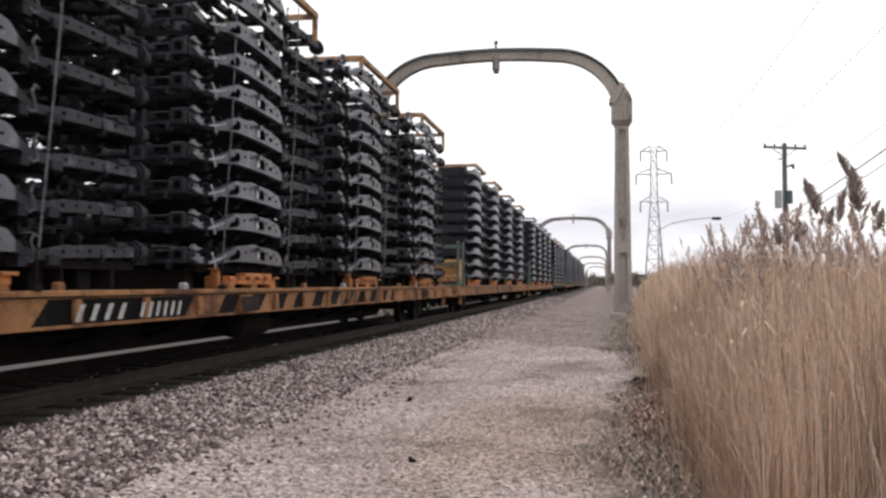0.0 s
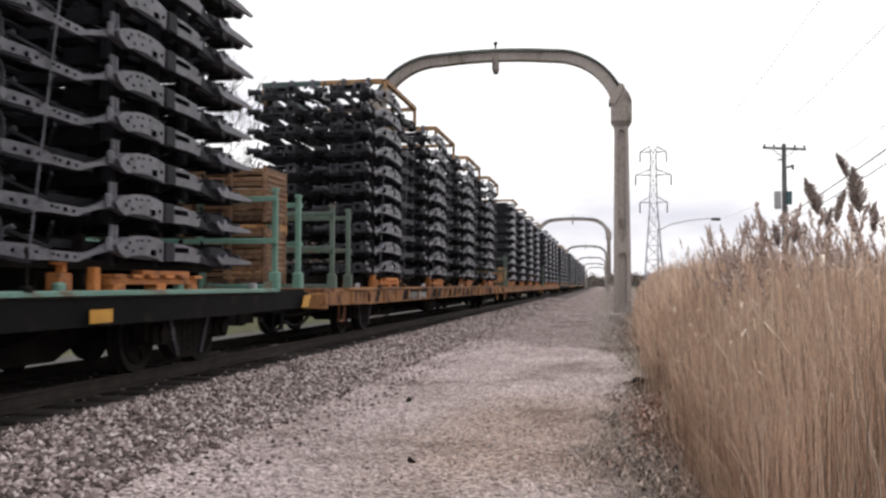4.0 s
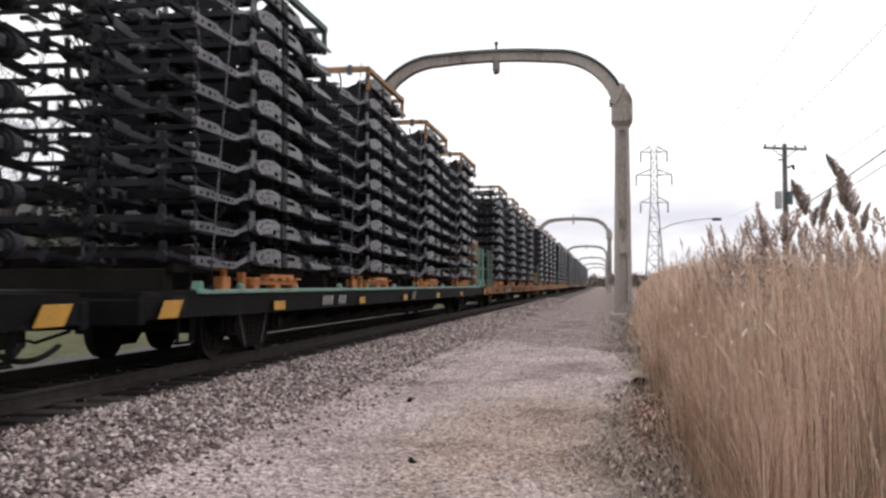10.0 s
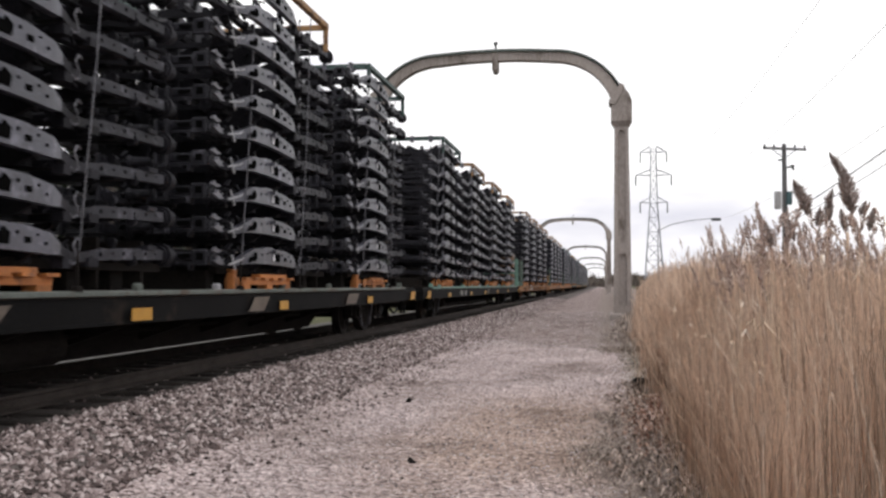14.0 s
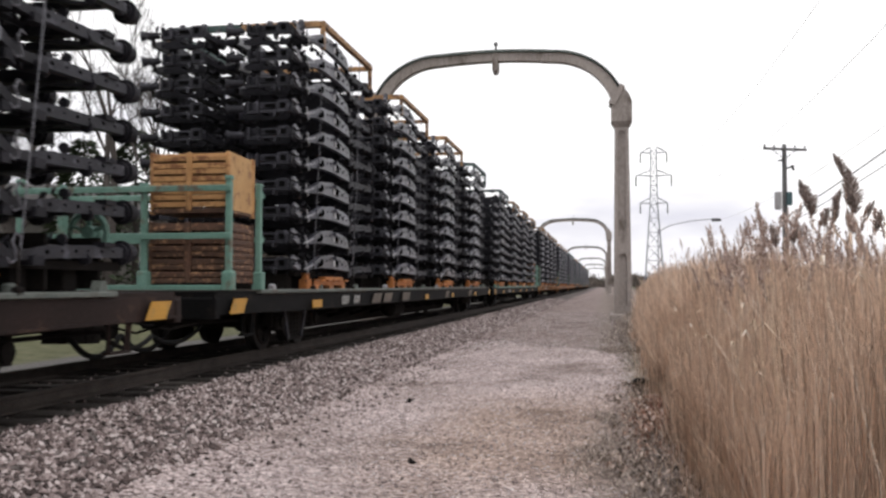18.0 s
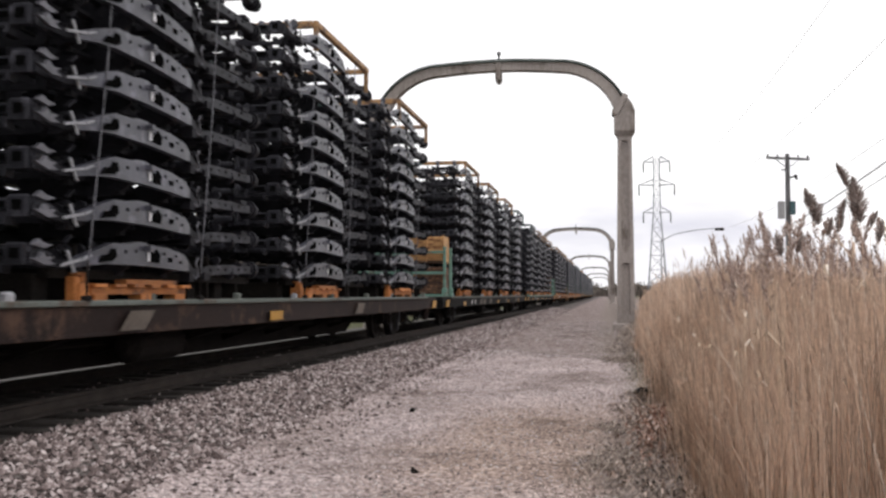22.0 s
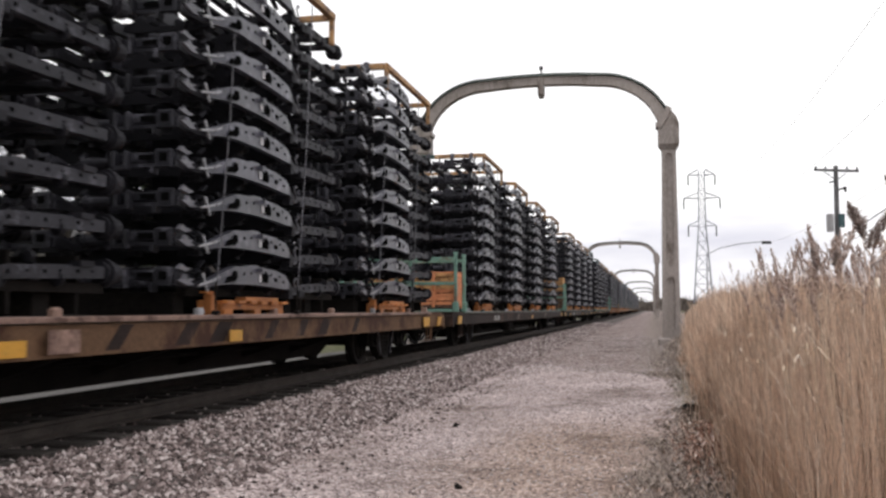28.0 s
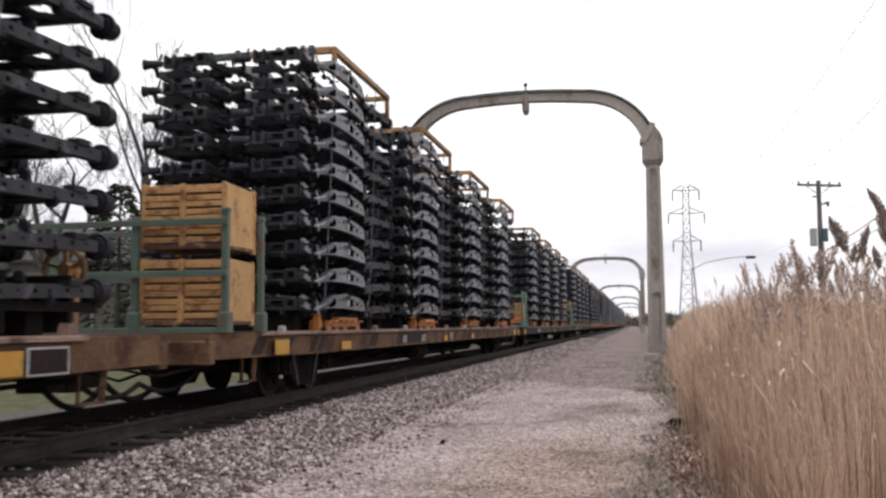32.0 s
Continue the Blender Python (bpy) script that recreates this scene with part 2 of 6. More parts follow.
# ---- mesh helpers ----
class Shape:
    """Collects the points and faces of one mesh."""

    def __init__(self):
        self.v, self.f, self.m = [], [], []

    def add(self, verts, faces, mi=0):
        k = len(self.v)
        self.v.extend(verts)
        self.f.extend([tuple(i + k for i in f) for f in faces])
        self.m.extend([mi] * len(faces))
        return self

    def box(self, x, y, z, sx, sy, sz, rot=None, mi=0, taper=1.0):
        """A block centred at x, y, z; taper narrows its top."""
        c = []
        for dz in (-0.5, 0.5):
            k = taper if dz > 0 else 1.0
            for dx, dy in ((-0.5, -0.5), (0.5, -0.5), (0.5, 0.5), (-0.5, 0.5)):
                p = Vector((dx * sx * k, dy * sy * k, dz * sz))
                if rot:
                    p = rot @ p
                c.append((x + p.x, y + p.y, z + p.z))
        return self.add(c, ((3, 2, 1, 0), (4, 5, 6, 7), (0, 1, 5, 4), (1, 2, 6, 5), (2, 3, 7, 6), (3, 0, 4, 7)), mi)

    def bevel_box(self, x, y, z, sx, sy, sz, b=0.01, mi=0):
        """A block with chamfered upright edges and a chamfered top rim."""
        hx, hy, hz = sx / 2, sy / 2, sz / 2
        ring = ((-hx + b, -hy), (hx - b, -hy), (hx, -hy + b), (hx, hy - b), (hx - b, hy), (-hx + b, hy), (-hx, hy - b), (-hx, -hy + b))
        v = [(x + p, y + q, z - hz) for p, q in ring] + [(x + p, y + q, z + hz - b) for p, q in ring]
        v += [(x + p * (1 - b / hx), y + q * (1 - b / hy), z + hz) for p, q in ring]
        f = [tuple(range(7, -1, -1)), tuple(range(16, 24))]
        for r in (0, 8):
            f += [(r + i, r + (i + 1) % 8, r + 8 + (i + 1) % 8, r + 8 + i) for i in range(8)]
        return self.add(v, f, mi)

    def beam(self, a, b, w, h=None, mi=0):
        """A bar of rectangular section from a to b."""
        a, b = Vector(a), Vector(b)
        d = b - a
        q = d.to_track_quat('Y', 'Z').to_matrix()
        c = (a + b) / 2
        return self.box(c.x, c.y, c.z, w, d.length, h or w, q, mi)

    def tube(self, pts, r, n=6, mi=0):
        """A round bar along the points; r is one radius or one for each point."""
        pts = [Vector(p) for p in pts]
        rs = r if isinstance(r, (list, tuple)) else [r] * len(pts)
        v, f = [], []
        for i, p in enumerate(pts):
            d = (pts[min(i + 1, len(pts) - 1)] - pts[max(i - 1, 0)]).normalized()
            u = d.orthogonal().normalized() if i == 0 else (u - d * u.dot(d)).normalized()
            w = d.cross(u)
            for k in range(n):
                a = 2 * math.pi * k / n
                v.append(tuple(p + (u * math.cos(a) + w * math.sin(a)) * rs[i]))
        for i in range(len(pts) - 1):
            for k in range(n):
                f.append((i * n + k, i * n + (k + 1) % n, (i + 1) * n + (k + 1) % n, (i + 1) * n + k))
        f.append(tuple(range(n - 1, -1, -1)))
        f.append(tuple(range((len(pts) - 1) * n, len(pts) * n)))
        return self.add(v, f, mi)

    def sweep(self, stations, mi=0):
        """A rectangular beam through stations of (x, y, z, width, height)."""
        v, f = [], []
        for x, y, z, w, h in stations:
            v += [(x - w / 2, y, z - h / 2), (x + w / 2, y, z - h / 2), (x + w / 2, y, z + h / 2), (x - w / 2, y, z + h / 2)]
        for i in range(len(stations) - 1):
            for k in range(4):
                f.append((i * 4 + k, i * 4 + (k + 1) % 4, i * 4 + 4 + (k + 1) % 4, i * 4 + 4 + k))
        e = (len(stations) - 1) * 4
        f += [(3, 2, 1, 0), (e, e + 1, e + 2, e + 3)]
        return self.add(v, f, mi)

    def prism(self, outline, axis, lo, hi, mi=0):
        """A flat outline pushed out along an axis (0, 1 or 2) from lo to hi."""
        n, v = len(outline), []
        for d in (lo, hi):
            for p, q in outline:
                c = [p, q]
                c.insert(axis, d)
                v.append(tuple(c))
        f = [tuple(range(n - 1, -1, -1)), tuple(range(n, 2 * n))]
        f += [(i, (i + 1) % n, n + (i + 1) % n, n + i) for i in range(n)]
        return self.add(v, f, mi)

    def disc(self, x, y, z, r, t, axis=0, n=12, mi=0):
        """A round slab centred at x, y, z."""
        o = [(r * math.cos(2 * math.pi * k / n), r * math.sin(2 * math.pi * k / n)) for k in range(n)]
        c = [x, y, z]
        lo = c.pop(axis)
        return self.prism([(c[0] + p, c[1] + q) for p, q in o], axis, lo - t / 2, lo + t / 2, mi)

    def join(self, other, m=None):
        vs = [tuple(m @ Vector(p)) for p in other.v] if m else other.v
        k = len(self.v)
        self.v.extend(vs)
        self.f.extend([tuple(i + k for i in f) for f in other.f])
        self.m.extend(other.m)
        return self

    def mesh(self, name, mats, smooth=False):
        me = bpy.data.meshes.new(name)
        me.from_pydata(self.v, [], self.f)
        for mt in mats:
            me.materials.append(mt)
        if len(mats) > 1:
            me.polygons.foreach_set("material_index", self.m)
        if smooth:
            me.polygons.foreach_set("use_smooth", [True] * len(self.f))
        bm = bmesh.new()
        bm.from_mesh(me)
        bmesh.ops.recalc_face_normals(bm, faces=bm.faces)
        bm.to_mesh(me)
        bm.free()
        return me


def as_list(mats):
    return list(mats) if isinstance(mats, (list, tuple)) else [mats]


def part(name, shape, mats, parent, label="", at=None, smooth=False):
    """One mesh object under a thing or a part."""
    me = shape if isinstance(shape, bpy.types.Mesh) else shape.mesh(name, as_list(mats), smooth)
    ob = new(name, me)
    ob.parent = parent
    if at is not None:
        ob.matrix_basis = at
    if label:
        ob["label"] = label
    return ob


def solid(name, shape, mats, label="", category="", group="", kind="", at=None, smooth=False):
    ob = new(name, shape.mesh(name, as_list(mats), smooth))
    if at is not None:
        ob.matrix_basis = at
    return tagged(ob, label, category, group, kind)


def thing(name, label, category, group="", at=None):
    ob = new(name)
    ob.empty_display_size = 0.2
    if at is not None:
        ob.matrix_basis = at
    return tagged(ob, label, category, group)


# ---- the train's way ----
CAR = 28.9            # length over couplers
TRACK_X = -6.08
RAIL_Z, DECK_Z = 0.40, 1.345
MOVERS = []           # (thing, pose in the train's own space)


def run(t):
    """How far the joint behind the leading tan car lies along the track at t seconds."""
    u = t - 2.5
    return 9.49 + 3.646 * u + 0.009 * u * u


def aboard(ob, m):
    """Puts a thing on the train, at pose m in the train's space."""
    ob.matrix_basis = Matrix.Translation((0, run(0), 0)) @ m
    MOVERS.append((ob, m))
    return ob


# ---- ground ----
def ground_height(x, y):
    c = abs(x - TRACK_X)
    if c < 1.75:
        z = 0.20
    elif c < 3.1:
        z = 0.20 - 0.20 * (c - 1.75) / 1.35
    else:
        z = 0.0
    if x > 0.5:
        z += 0.10 * min(1.0, (x - 0.5) / 1.0)
    if -3.2 < x < 3:
        z += 0.05 * (noise.noise((x * 0.5, y * 0.22, 0.3)))
    if -3.4 < x < 1.2:
        q = y + 1.25 * x - 18.9
        z += 0.13 * math.exp(-(q / (4.5 if q < 0 else 1.0)) ** 2) * min(1.0, (x + 3.4) / 1.2)
    if x > 0.2 and y > 15:
        z += min(0.25, 0.012 * (y - 15)) * min(1.0, (x - 0.2) / 0.6)
    if abs(x) < 25 and -10 < y < 120:
        z += 0.012 * noise.noise((x * 3.1, y * 3.1, 4.0))
    return z


def build_ground():
    xs = [-1500, -600, -250, -120, -70, -45, -30, -22, -17, -14, -12, -11] + [-10.5 + 0.25 * i for i in range(64)] + [6, 7, 8.5, 10, 13, 17, 25, 40, 70, 140, 400, 1500]
    ys = [-900, -300, -100, -40, -20, -10, -5, -2, 0, 1.5] + [2.5 + 0.25 * i for i in range(110)] + [30.5 + 1.0 * i for i in range(50)] + [84, 90, 100, 115, 135, 160, 200, 260, 350, 500, 800, 1300, 2500]
    s = Shape()
    s.v = [(x, y, ground_height(x, y)) for y in ys for x in xs]
    w = len(xs)
    s.f = [(j * w + i, j * w + i + 1, j * w + w + i + 1, j * w + w + i) for j in range(len(ys) - 1) for i in range(w - 1)]
    s.m = [0] * len(s.f)
    m = bpy.data.materials.new("gravel_and_grass_ground")
    m.use_nodes = True
    n, l = m.node_tree.nodes, m.node_tree.links
    bsdf = n["Principled BSDF"]
    bsdf.inputs["Roughness"].default_value = 0.95
    bsdf.inputs["Specular IOR Level"].default_value = 0.15
    geo = n.new("ShaderNodeNewGeometry")
    sep = n.new("ShaderNodeSeparateXYZ")
    l.new(geo.outputs["Position"], sep.inputs[0])

    def tex(scale, detail=4, rough=0.6):
        t = n.new("ShaderNodeTexNoise")
        t.inputs["Scale"].default_value, t.inputs["Detail"].default_value, t.inputs["Roughness"].default_value = scale, detail, rough
        l.new(geo.outputs["Position"], t.inputs["Vector"])
        return t.outputs[0]

    def ramp(fac, *stops):
        r = n.new("ShaderNodeValToRGB")
        while len(r.color_ramp.elements) < len(stops):
            r.color_ramp.elements.new(0.5)
        for e, (p, c) in zip(r.color_ramp.elements, stops):
            e.position, e.color = p, (*c, 1)
        l.new(fac, r.inputs[0])
        return r.outputs[0]

    def mix(fac, a, b):
        x = n.new("ShaderNodeMix")
        x.data_type = 'RGBA'
        l.new(fac, x.inputs["Factor"])
        l.new(a, x.inputs["A"])
        l.new(b, x.inputs["B"])
        return x.outputs["Result"]

    def band(lo, hi, soft, wobble):
        """1 between two distances across the track, with an uneven border."""
        add = n.new("ShaderNodeMath")
        add.operation = 'MULTIPLY_ADD'
        add.inputs[1].default_value = wobble
        l.new(tex(1.3, 5), add.inputs[0])
        l.new(sep.outputs[0], add.inputs[2])
        out = []
        for a, b in ((lo - soft, lo + soft), (hi + soft, hi - soft)):
            r = n.new("ShaderNodeMapRange")
            r.inputs[1].default_value, r.inputs[2].default_value = a + wobble / 2, b + wobble / 2
            l.new(add.outputs[0], r.inputs[0])
            out.append(r.outputs[0])
        mul = n.new("ShaderNodeMath")
        mul.operation = 'MULTIPLY'
        l.new(out[0], mul.inputs[0])
        l.new(out[1], mul.inputs[1])
        return mul.outputs[0]

    vor = n.new("ShaderNodeTexVoronoi")
    vor.inputs["Scale"].default_value = 36
    l.new(geo.outputs["Position"], vor.inputs["Vector"])
    grit = n.new("ShaderNodeSeparateColor")
    l.new(vor.outputs["Color"], grit.inputs[0])
    path = ramp(grit.outputs[0], (0.0, (0.115, 0.092, 0.088)), (0.3, (0.362, 0.301, 0.290)), (0.75, (0.53, 0.447, 0.436)), (1.0, (0.80, 0.71, 0.70)))
    worn = ramp(tex(0.55, 6, 0.65), (0.36, (0.60, 0.565, 0.535)), (0.46, (0.95, 0.92, 0.905)), (0.62, (1.16, 1.14, 1.14)))
    mul = n.new("ShaderNodeMix")
    mul.data_type, mul.blend_type = 'RGBA', 'MULTIPLY'
    mul.inputs["Factor"].default_value = 1.0
    l.new(path, mul.inputs["A"])
    l.new(worn, mul.inputs["B"])
    path = mul.outputs["Result"]

    def along(lo, hi, wobble, slant=0.0):
        """0 to 1 along the track between two distances, uneven; slant turns the border."""
        lane = n.new("ShaderNodeMath")
        lane.operation = 'MULTIPLY_ADD'
        lane.inputs[1].default_value = slant
        l.new(sep.outputs[0], lane.inputs[0])
        l.new(sep.outputs[1], lane.inputs[2])
        add = n.new("ShaderNodeMath")
        add.operation = 'MULTIPLY_ADD'
        add.inputs[1].default_value = wobble
        l.new(tex(0.9, 5), add.inputs[0])
        l.new(lane.outputs[0], add.inputs[2])
        r = n.new("ShaderNodeMapRange")
        r.inputs[1].default_value, r.inputs[2].default_value = lo + wobble / 2, hi + wobble / 2
        l.new(add.outputs[0], r.inputs[0])
        return r.outputs[0]

    def times(a, b):
        m2 = n.new("ShaderNodeMath")
        m2.operation = 'MULTIPLY'
        l.new(a, m2.inputs[0])
        l.new(b, m2.inputs[1])
        return m2.outputs[0]

    older = n.new("ShaderNodeMix")
    older.data_type, older.blend_type = 'RGBA', 'MULTIPLY'
    older.inputs["B"].default_value = (0.62, 0.60, 0.585, 1)
    l.new(along(18.9, 20.1, 1.6, 1.25), older.inputs["Factor"])
    l.new(path, older.inputs["A"])
    path = older.outputs["Result"]
    muddy = n.new("ShaderNodeMix")
    muddy.data_type, muddy.blend_type = 'RGBA', 'MULTIPLY'
    muddy.inputs["B"].default_value = (0.88, 0.815, 0.725, 1)
    l.new(times(band(-1.7, 0.6, 0.5, 1.5), times(along(13.0, 10.5, 3.0), along(5.5, 7.5, 3.0))), muddy.inputs["Factor"])
    l.new(path, muddy.inputs["A"])
    path = muddy.outputs["Result"]
    grass = ramp(tex(2.5, 8), (0.3, (0.062, 0.068, 0.034)), (0.5, (0.115, 0.118, 0.064)), (0.7, (0.18, 0.165, 0.105)))
    dirt = ramp(tex(9, 8), (0.35, (0.115, 0.092, 0.078)), (0.52, (0.27, 0.222, 0.198)), (0.75, (0.42, 0.355, 0.325)))
    oil = ramp(tex(14, 6), (0.35, (0.034, 0.031, 0.029)), (0.62, (0.092, 0.084, 0.079)), (0.8, (0.16, 0.147, 0.139)))
    colour = mix(band(-4.4, 0.42, 0.22, 0.7), grass, path)
    colour = mix(times(band(0.02, 2.2, 0.25, 1.1), along(12.5, 8.5, 4.0)), colour, dirt)
    colour = mix(times(band(-0.35, 2.4, 0.3, 1.2), along(20.0, 24.0, 4.0)), colour, dirt)
    colour = mix(band(0.58, 9.0, 0.12, 0.5), colour, dirt)
    cinder = ramp(tex(22, 6), (0.35, (0.065, 0.061, 0.058)), (0.55, (0.155, 0.147, 0.140)), (0.75, (0.27, 0.257, 0.247)))
    colour = mix(band(-10.3, -9.0, 0.15, 0.4), colour, cinder)
    colour = mix(band(TRACK_X - 3.0, TRACK_X + 1.25, 0.18, 0.45), colour, oil)
    # ground under the ballast darkened to paint the shade between stones
    gap_dark = ramp(tex(30, 4), (0.35, (0.06, 0.051, 0.048)), (0.65, (0.22, 0.19, 0.18)))
    colour = mix(band(TRACK_X + 1.15, TRACK_X + 2.75, 0.15, 0.35), colour, gap_dark)
    l.new(colour, bsdf.inputs["Base Color"])
    bp = n.new("ShaderNodeBump")
    bp.inputs["Strength"].default_value, bp.inputs["Distance"].default_value = 0.8, 0.025
    l.new(vor.outputs["Distance"], bp.inputs["Height"])
    l.new(bp.outputs[0], bsdf.inputs["Normal"])
    return solid("ground", s, m, "light grey gravel path between dark track bed and dry grass", "ground", kind="structure", smooth=True)


build_ground()
rng = random.Random(4)


def stone_shape(s, x, y, z, r, rnd):
    """A rough six-cornered stone."""
    a0 = rnd.random() * 6.28
    k = [rnd.uniform(0.65, 1.2) for _ in range(6)]
    v = [(x + r * k[i] * math.cos(a0 + i * 1.571), y + r * k[i] * math.sin(a0 + i * 1.571), z + r * rnd.uniform(-0.15, 0.35)) for i in range(4)]
    v += [(x + r * rnd.uniform(-0.4, 0.4), y + r * rnd.uniform(-0.4, 0.4), z + r * k[4] * 0.85), (x, y, z - r * 0.5)]
    s.add(v, ((0, 1, 4), (1, 2, 4), (2, 3, 4), (3, 0, 4), (1, 0, 5), (2, 1, 5), (3, 2, 5), (0, 3, 5)))


def build_stones():
    ballast, grit = Shape(), Shape()
    def scatter(s, n, x0, x1, y0, y1, r0, r1, power):
        for _ in range(n):
            y = y0 + (y1 - y0) * rng.random() ** power
            x = rng.uniform(x0, x1)
            r = rng.uniform(r0, r1) * (1 + 0.012 * y)
            stone_shape(s, x, y, ground_height(x, y) + r * 0.15, r, rng)
    scatter(ballast, 23000, TRACK_X + 1.2, TRACK_X + 2.9, 4.0, 34, 0.015, 0.036, 1.5)
    scatter(ballast, 1600, TRACK_X + 2.5, TRACK_X + 3.5, 4.0, 26, 0.010, 0.028, 1.6)
    scatter(ballast, 2500, TRACK_X - 2.0, TRACK_X + 1.3, 4.0, 30, 0.02, 0.04, 1.5)
    scatter(ballast, 6500, TRACK_X + 1.2, TRACK_X + 2.9, 32, 85, 0.022, 0.040, 1.4)
    scatter(grit, 3500, -3.0, 0.4, 20, 50, 0.010, 0.020, 1.6)
    scatter(grit, 9000, -3.2, 0.7, 4.2, 22, 0.006, 0.016, 1.8)
    sm = island_material("ballast_stone", [(0.0, (0.04, 0.031, 0.029)), (0.35, (0.165, 0.127, 0.121)), (0.7, (0.345, 0.281, 0.270)), (1.0, (0.62, 0.545, 0.53))])
    gm = island_material("path_grit", [(0.0, (0.12, 0.10, 0.095)), (0.4, (0.37, 0.312, 0.302)), (1.0, (0.70, 0.635, 0.625))])
    solid("ballast", ballast, sm, "loose grey crushed stone ballast beside the track", "ballast", kind="stuff")
    solid("path_gravel", grit, gm, "fine pale gravel scattered over the path", "gravel", kind="stuff")


build_stones()


def build_track():
    track = thing("railway_track", "rusty steel railway track on dark wooden sleepers", "railway track")
    tagged(track, kind="structure")
    prof = ((-0.075, 0), (0.075, 0), (0.075, 0.018), (0.012, 0.04), (0.012, 0.115), (0.036, 0.125), (0.036, 0.155), (-0.036, 0.155), (-0.036, 0.125), (-0.012, 0.115), (-0.012, 0.04), (-0.075, 0.018))
    for side in (-0.754, 0.754):
        s = Shape().prism(prof, 1, -60, 900)
        part("rail", s, RAIL_STEEL, track, "worn rusty steel rail", pose(TRACK_X + side, 0, RAIL_Z - 0.155))
    me = Shape().bevel_box(0, 0, -0.07, 2.6, 0.22, 0.17, 0.012).mesh("sleeper", [TIE])
    r2 = random.Random(8)
    for i in range(230):
        part("sleeper", me, TIE, track, "", pose(TRACK_X + r2.uniform(-0.03, 0.03), -6 + 0.54 * i, RAIL_Z - 0.155 - 0.018, 0, 0, r2.uniform(-0.8, 0.8)))
    far = Shape()
    for i in range(400):
        far.box(TRACK_X, 118.2 + 0.54 * i, RAIL_Z - 0.243, 2.6, 0.22, 0.17)
    tagged(part("far_sleepers", far, TIE, track), kind="stuff")


build_track()


# ---- concrete catenary arches over the former two tracks ----
ARCH_Y, ARCH_STEP = 37.5, 95.6
ARCH_X, ARCH_HALF, ARCH_TOP = -4.21, 4.92, 10.75


def build_arch():
    arch = thing("concrete_arch", "weathered concrete portal arch standing over the railway", "arch", "arches over the railway")
    base = 0.25
    for side in (-1, 1):
        s = Shape()
        cx = side * ARCH_HALF

        def slab(x0, x1, y0, y1, z0, z1, k0, k1):
            """A block that narrows with height by k0 at its foot and k1 at its head."""
            v = [(cx + x * k, y * k, z) for z, k in ((z0, k0), (z1, k1)) for x, y in ((x0, y0), (x1, y0), (x1, y1), (x0, y1))]
            s.add(v, ((3, 2, 1, 0), (4, 5, 6, 7), (0, 1, 5, 4), (1, 2, 6, 5), (2, 3, 7, 6), (3, 0, 4, 7)))

        def niche_head(z, r, k, depth):
            """The solid corners above a round-headed niche."""
            for f in (-1, 1):
                for m in (-1, 1):
                    arc = [(cx + k * m * r * math.cos(q), z + r * math.sin(q)) for q in [math.pi / 2 * j / 6 for j in range(7)]]
                    s.prism(arc + [(cx + k * m * r, z + r)], 1, f * depth * k - 0.04 * f, f * depth * k)

        top_z, r = 7.62, 0.155
        slab(-0.31, 0.31, -0.20, 0.20, base, top_z, 1.1, 0.84)
        for m in (-1, 1):
            slab(min(m * 0.31, m * r), max(m * 0.31, m * r), -0.31, 0.31, base, top_z, 1.12, 0.855)
        for f in (-1, 1):
            slab(-r, r, min(f * 0.19, f * 0.308), max(f * 0.19, f * 0.308), 2.62, 3.25, 1.02, 1.00)
            slab(-r, r, min(f * 0.19, f * 0.308), max(f * 0.19, f * 0.308), 7.40, top_z, 0.86, 0.855)
            slab(-r, r, min(f * 0.19, f * 0.308), max(f * 0.19, f * 0.308), base, 0.62, 1.12, 1.10)
        niche_head(2.62 - r, r, 1.02, 0.302)
        niche_head(7.40 - r, r, 0.86, 0.302)
        part("leg", s, CONCRETE, arch)
        cap = Shape()
        cap.add([(side * ARCH_HALF + p, q, z) for z, k in ((7.52, 0.27), (7.74, 0.40), (8.10, 0.40), (8.30, 0.40)) for p, q in ((-k, -k), (k, -k), (k, k), (-k, k))],
                [(3, 2, 1, 0), (12, 13, 14, 15)] + [(r + i, r + (i + 1) % 4, r + 4 + (i + 1) % 4, r + 4 + i) for r in (0, 4, 8) for i in range(4)])
        cap.prism([(side * (ARCH_HALF + p), z) for p, z in ((-0.40, 8.2), (0.40, 8.2), (0.40, 8.50), (0.30, 8.78), (0.10, 9.05), (-0.10, 8.95), (-0.40, 8.50))], 1, -0.385, 0.385)
        part("capital", cap, CONCRETE, arch)
        band = Shape()
        for f in (-0.40, 0.40):
            band.prism([(side * (ARCH_HALF + p), z) for p, z in ((-0.44, 8.42), (-0.26, 8.36), (0.14, 9.10), (-0.06, 9.20))], 1, f - 0.045, f + 0.045)
        band.box(side * (ARCH_HALF - 0.43), 0, 8.50, 0.10, 0.76, 0.16)
        part("joint_collar", band, CONCRETE, arch)
        foot = Shape().bevel_box(side * ARCH_HALF, 0, 0.10, 1.0, 1.0, 0.40, 0.05)
        part("footing", foot, CONCRETE, arch, "stained concrete footing block")
    # the curved span, an I-like rib: lower rib and dark upper flange
    def centre(u):
        """A flat crown with rounded shoulders; u from -1 to 1."""
        flat, rx, z0, top = 0.44, 2.62, 8.0, ARCH_TOP - 0.235
        if abs(u) < flat:
            return Vector((u / flat * (ARCH_HALF - rx), 0, top - 0.10 * (u / flat) ** 2))
        a = (abs(u) - flat) / (1 - flat) * math.pi / 2
        return Vector((math.copysign(ARCH_HALF - rx + rx * math.sin(a), u), 0, z0 + (top - 0.10 - z0) * math.cos(a)))
